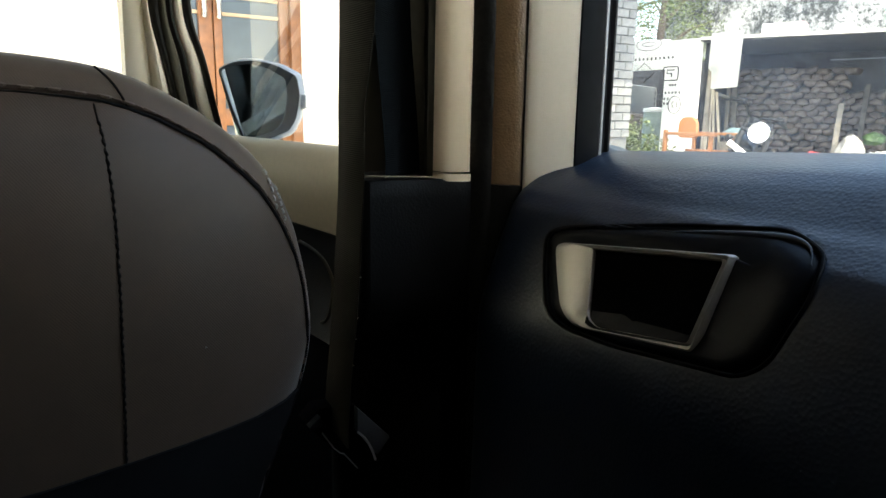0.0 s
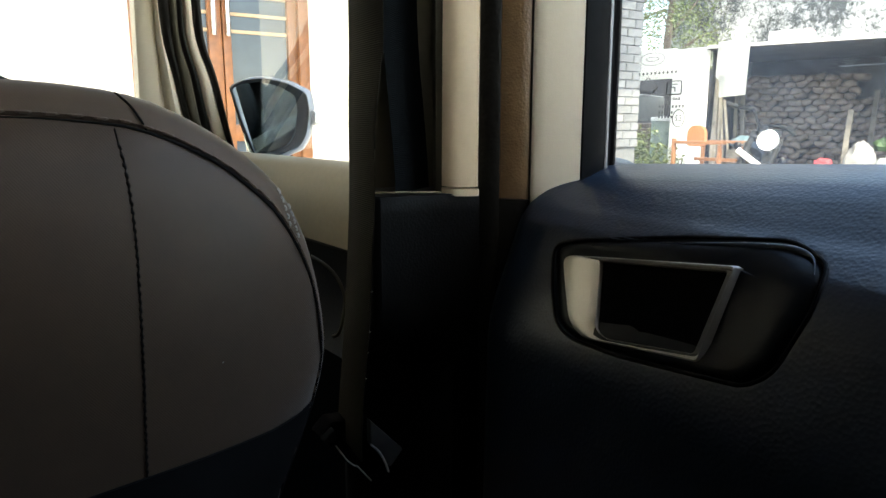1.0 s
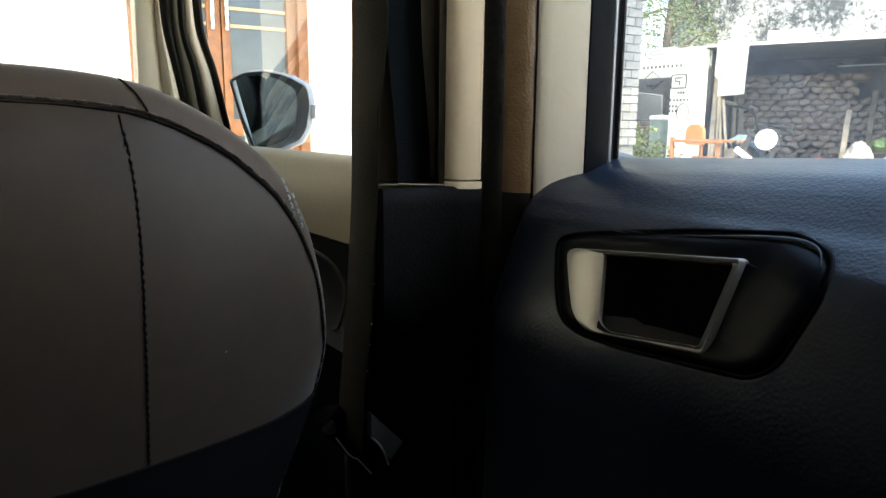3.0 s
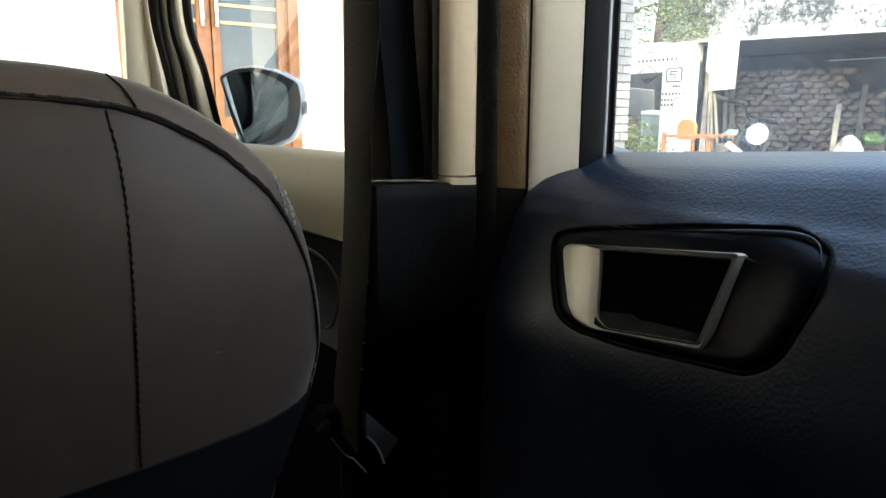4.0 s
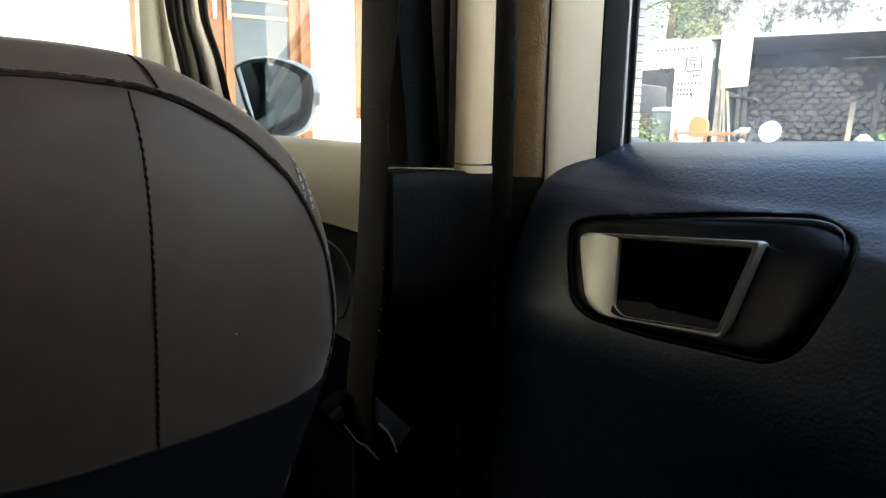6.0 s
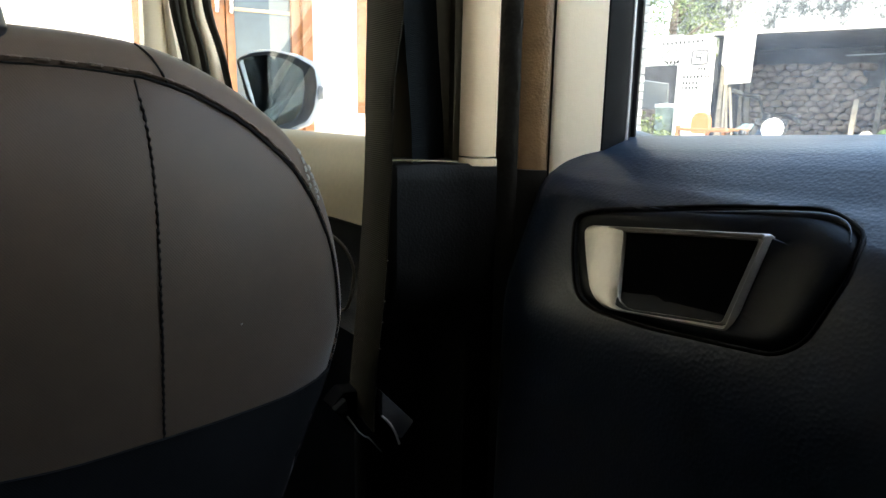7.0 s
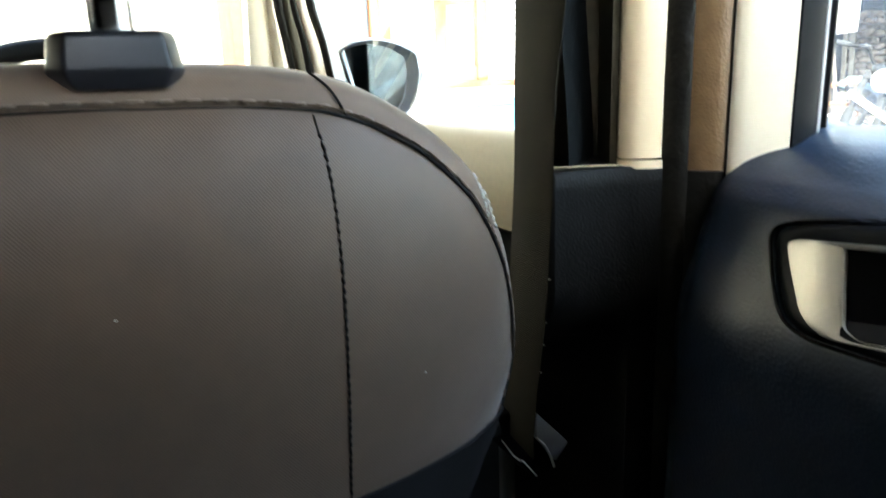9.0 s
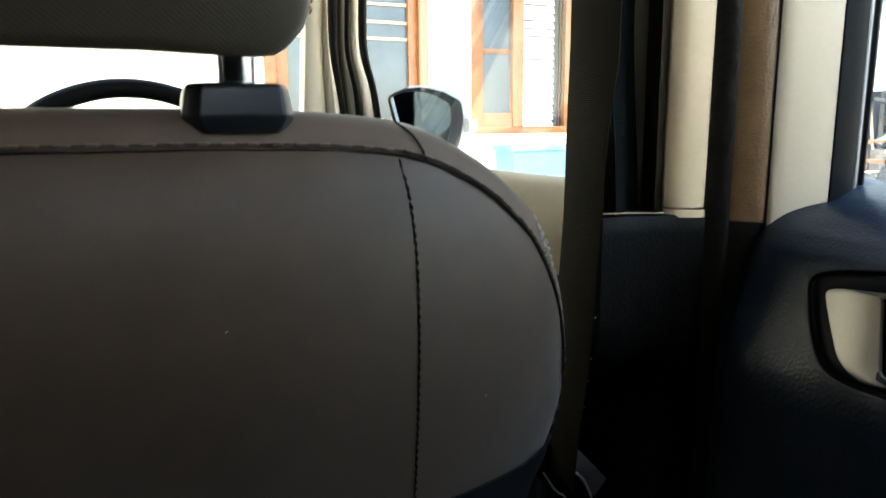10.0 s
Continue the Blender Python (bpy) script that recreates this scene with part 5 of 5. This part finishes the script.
def tree(at, h, r, seed):
    t = thing("tree", at, "broad-leaved tree with a loose sunlit crown behind the wall", "tree", "trees")
    rnd = random.Random(seed)
    x, y, _ = at
    part("trunk", tube(smooth_line([(x, y, 0), (x + 0.05, y + 0.1, h * 0.3), (x - 0.05, y + 0.05, h * 0.6), (x, y, h * 0.9)], 12), [0.10 - 0.006 * k for k in range(12)], 10), BARK, t)
    for k in range(9):
        a, z = rnd.uniform(0, 6.3), h * rnd.uniform(0.3, 0.8)
        q = (x + r * 0.8 * math.cos(a), y + r * 0.8 * math.sin(a), z + rnd.uniform(0.1, 0.6))
        part("limb", tube(smooth_line([(x, y, z), ((x + q[0]) / 2, (y + q[1]) / 2, z + 0.25), q], 6), [0.035, 0.03, 0.024, 0.018, 0.012, 0.006], 6), BARK, t)
    tagged(part("crown", leaves(11000, (x, y, h * 0.66), (r, r, h * 0.42), 0.023, seed), LEAF, t, smooth=0), kind="stuff")


tree((7.9, 6.35, 0), 3.6, 0.75, 21)
tree((8.0, 7.25, 0), 4.2, 0.95, 22)

# ---- wooden armchair ----


def armchair():
    c = thing("armchair", (5.2, 3.62, 0), "red-brown wooden armchair with an orange round back", "chair")
    x, y = 5.2, 3.70
    part("backrest", loft([[(x + 0.10 + d, y + 0.235 + 1.10 * s * a, 1.015 + s * b) for a, b in rounded([(-0.09, -0.09), (0.09, -0.09), (0.09, 0.05), (0.05, 0.10), (-0.05, 0.10), (-0.09, 0.05)], 0.03, 4)] for d, s in ((-0.012, 0.94), (0, 1), (0.02, 1), (0.028, 0.92))]), ORANGE, c, "orange rounded backrest")
    part("seat", box(x - 0.22, x + 0.22, y - 0.23, y + 0.23, 0.43, 0.47, 0.01), REDWOOD, c)
    for sx in (-0.22, 0.19):
        for sy, h in ((-0.24, 0.955), (0.22, 1.0)):
            part("leg", box(x + sx, x + sx + 0.03, y + sy, y + sy + 0.03, 0, h, 0.005), REDWOOD, c)
        part("armrest", box(x + sx - 0.012, x + sx + 0.04, y - 0.27, y + 0.218, 0.956, 0.982, 0.008), REDWOOD, c)
    part("back_rail", box(x + 0.085, x + 0.115, y - 0.20, y + 0.24, 0.80, 0.83, 0.006), REDWOOD, c)


armchair()

# ---- motorcycle ----


def motorcycle():
    """Stands with its front towards the car, steering turned a little."""
    m = thing("motorcycle", (5.4, 3.2, 0), "black motorcycle with a round headlamp and wide handlebar", "motorcycle")
    A = Vector((-0.84, -0.54, 0)).normalized()   # ahead of the machine
    L = Vector((-A.y, A.x, 0))                  # its left
    O = Vector((4.861, 3.421, 0))
    side, up = L * 0.94 - Vector((0, 0, 0.34)), Vector((0, 0, 0.94)) + L * 0.34   # leaning on its stand

    def at(a, l, z):
        return O + A * a + side * l + up * z

    def block(a0, a1, l0, l1, z0, z1):
        return loft([[at(a, l, z) for a, l in ((a0, l0), (a1, l0), (a1, l1), (a0, l1))] for z in (z0, z1)])

    def wheel_at(a, r, name):
        w = part(name, tube([at(a + (r - 0.05) * math.cos(t), 0, r + (r - 0.05) * math.sin(t)) for t in (2 * math.pi * k / 40 for k in range(40))], 0.05, 10, loop=True), TYRE, m, "black tyre on a spoked wheel")
        part("rim", tube([at(a + (r - 0.095) * math.cos(t), 0, r + (r - 0.095) * math.sin(t)) for t in (2 * math.pi * k / 40 for k in range(40))], 0.014, 8, loop=True), STEEL, w)
        part("hub", lathe([(0.05, -0.06), (0.05, 0.06)], at(a, 0, r), L, 16), STEEL, w)
        for k in range(16):
            t = 2 * math.pi * k / 16
            part("spoke", tube([at(a, 0.02 * (-1) ** k, r), at(a + (r - 0.1) * math.cos(t), 0, r + (r - 0.1) * math.sin(t))], 0.0025, 4), STEEL, w)
    wheel_at(0.42, 0.31, "front_wheel")
    wheel_at(-0.95, 0.31, "rear_wheel")
    lamp = part("headlamp", lathe([(0.02, -0.11), (0.055, -0.09), (0.072, -0.03), (0.076, 0.0), (0.071, 0.012)], at(0.13, 0.012, 1.07), A + Vector((0, 0, -0.05)), 32), TANK, m, "round black headlamp shell")
    part("lens", lathe([(0.070, 0.008), (0.055, 0.020), (0.025, 0.027), (0.005, 0.028)], at(0.13, 0.012, 1.07), A + Vector((0, 0, -0.05)), 32), LENS, lamp, "clear bright headlamp lens")
    part("chrome_ring", tube([at(0.143, 0.012 + 0.074 * math.cos(t), 1.07 + 0.074 * math.sin(t)) for t in (2 * math.pi * k / 32 for k in range(32))], 0.007, 8, loop=True), CHROME, lamp)
    for l in (-0.10, 0.10):
        part("fork", tube([at(0.42, l, 0.31), at(0.25, l, 0.66), at(0.05, l, 1.10)], 0.022, 10), TYRE, m, "black fork tube")
        part("fork_boot", tube([at(0.33, l, 0.50), at(0.18, l, 0.82)], 0.034, 10), TYRE, m)
        part("indicator", lathe([(0.01, -0.03), (0.03, -0.01), (0.03, 0.02), (0.01, 0.035)], at(0.16, l * 1.7, 0.96), A, 14), GLOSS, m)
    part("front_mudguard", loft([[at(0.42 + rr * math.cos(t), l, 0.31 + rr * math.sin(t)) for l, rr in ((-0.075, 0.335), (-0.05, 0.35), (0.05, 0.35), (0.075, 0.335), (0.05, 0.345), (-0.05, 0.345))] for t in (math.pi * (0.12 + 0.08 * k) for k in range(10))]), TANK, m)
    part("leg_guard", tube([at(0.18, -0.16, 0.93), at(0.22, 0.16, 0.83)], 0.024, 10), WHITEBOARD, m, "white leg guard bar")
    bar = smooth_line([at(-0.08, 0.177, 1.176), at(-0.02, 0.117, 1.197), at(0.03, 0.025, 1.186), at(0.03, -0.061, 1.155), at(0.03, -0.099, 1.160), at(0.00, -0.139, 1.211), at(-0.02, -0.171, 1.242), at(-0.05, -0.268, 1.236), at(-0.08, -0.382, 1.235)], 60)
    hb = part("handlebar", tube(bar, 0.010, 8), BLACK, m, "wide dark handlebar")
    for pts in (bar[:9], bar[-9:]):
        part("grip", tube(pts, 0.018, 10), TYRE, hb, "black rubber grip")
    for k, rise in ((7, 0.012), (42, 0.018)):
        part("lever", tube([bar[k] + A * 0.05 + Vector((0, 0, rise)), bar[k + 8] + A * 0.05 + Vector((0, 0, rise))], 0.005, 6), GLOSS, hb)
        part("switch_box", lathe([(0.015, -0.03), (0.022, -0.02), (0.022, 0.02), (0.015, 0.03)], bar[k] + Vector((0, 0, 0.01)), L, 12), GLOSS, hb)
    for l in (-0.055, 0.055):
        part("gauge", lathe([(0.03, -0.03), (0.04, -0.02), (0.04, 0.02), (0.035, 0.025)], at(0.06, l, 1.135), (A.x * 0.2 * -1, 0, 1), 20), GLOSS, m)
    part("yoke", tube([at(0.08, -0.12, 1.06), at(0.09, 0, 1.065), at(0.08, 0.12, 1.06)], 0.02, 8), GLOSS, m)
    rings = []
    for a, w, h, z in ((0.02, 0.04, 0.06, 0.90), (-0.05, 0.12, 0.11, 0.92), (-0.22, 0.15, 0.13, 0.93), (-0.42, 0.11, 0.10, 0.90), (-0.52, 0.06, 0.05, 0.87)):
        rings.append([at(a, w * math.cos(t), z + h * math.sin(t)) for t in (2 * math.pi * k / 24 for k in range(24))])
    part("tank", loft(rings), TANK, m, "gloss black fuel tank")
    rings = []
    for a, w, h, z in ((-0.48, 0.08, 0.03, 0.82), (-0.6, 0.13, 0.045, 0.82), (-0.85, 0.14, 0.045, 0.83), (-1.1, 0.11, 0.035, 0.86), (-1.18, 0.05, 0.02, 0.87)):
        rings.append([at(a, w * math.cos(t), z + h * math.sin(t)) for t in (2 * math.pi * k / 18 for k in range(18))])
    part("saddle", loft(rings), TYRE, m, "black saddle")
    part("engine", block(-0.42, -0.10, -0.12, 0.12, 0.28, 0.62), STEEL, m, "grey finned engine block")
    for k in range(7):
        part("fin", block(-0.38, -0.12, -0.14, 0.14, 0.62 + 0.022 * k, 0.63 + 0.022 * k), STEEL, m)
    for pts in ([at(0.0, 0, 0.95), at(-0.5, 0, 0.75), at(-1.0, 0, 0.78)], [at(0.02, 0, 0.92), at(-0.08, 0, 0.4), at(-0.5, 0, 0.27), at(-0.95, 0, 0.31)]):
        part("frame_tube", tube(smooth_line(pts, 14), 0.02, 8), TANK, m)
    part("crash_bar", tube(smooth_line([at(0.02, -0.05, 0.80), at(0.06, -0.30, 0.66), at(0.02, -0.30, 0.45), at(-0.05, -0.06, 0.32)], 24), 0.013, 8), CHROME, m, "chrome crash bar")
    part("crash_bar", tube(smooth_line([at(0.02, 0.05, 0.80), at(0.06, 0.30, 0.66), at(0.02, 0.30, 0.45), at(-0.05, 0.06, 0.32)], 24), 0.013, 8), CHROME, m, "chrome crash bar")
    part("exhaust", tube(smooth_line([at(0.0, -0.1, 0.45), at(-0.1, -0.16, 0.28), at(-0.6, -0.17, 0.28), at(-1.15, -0.18, 0.34)], 20), 0.036, 12), CHROME, m, "chrome exhaust pipe")


motorcycle()
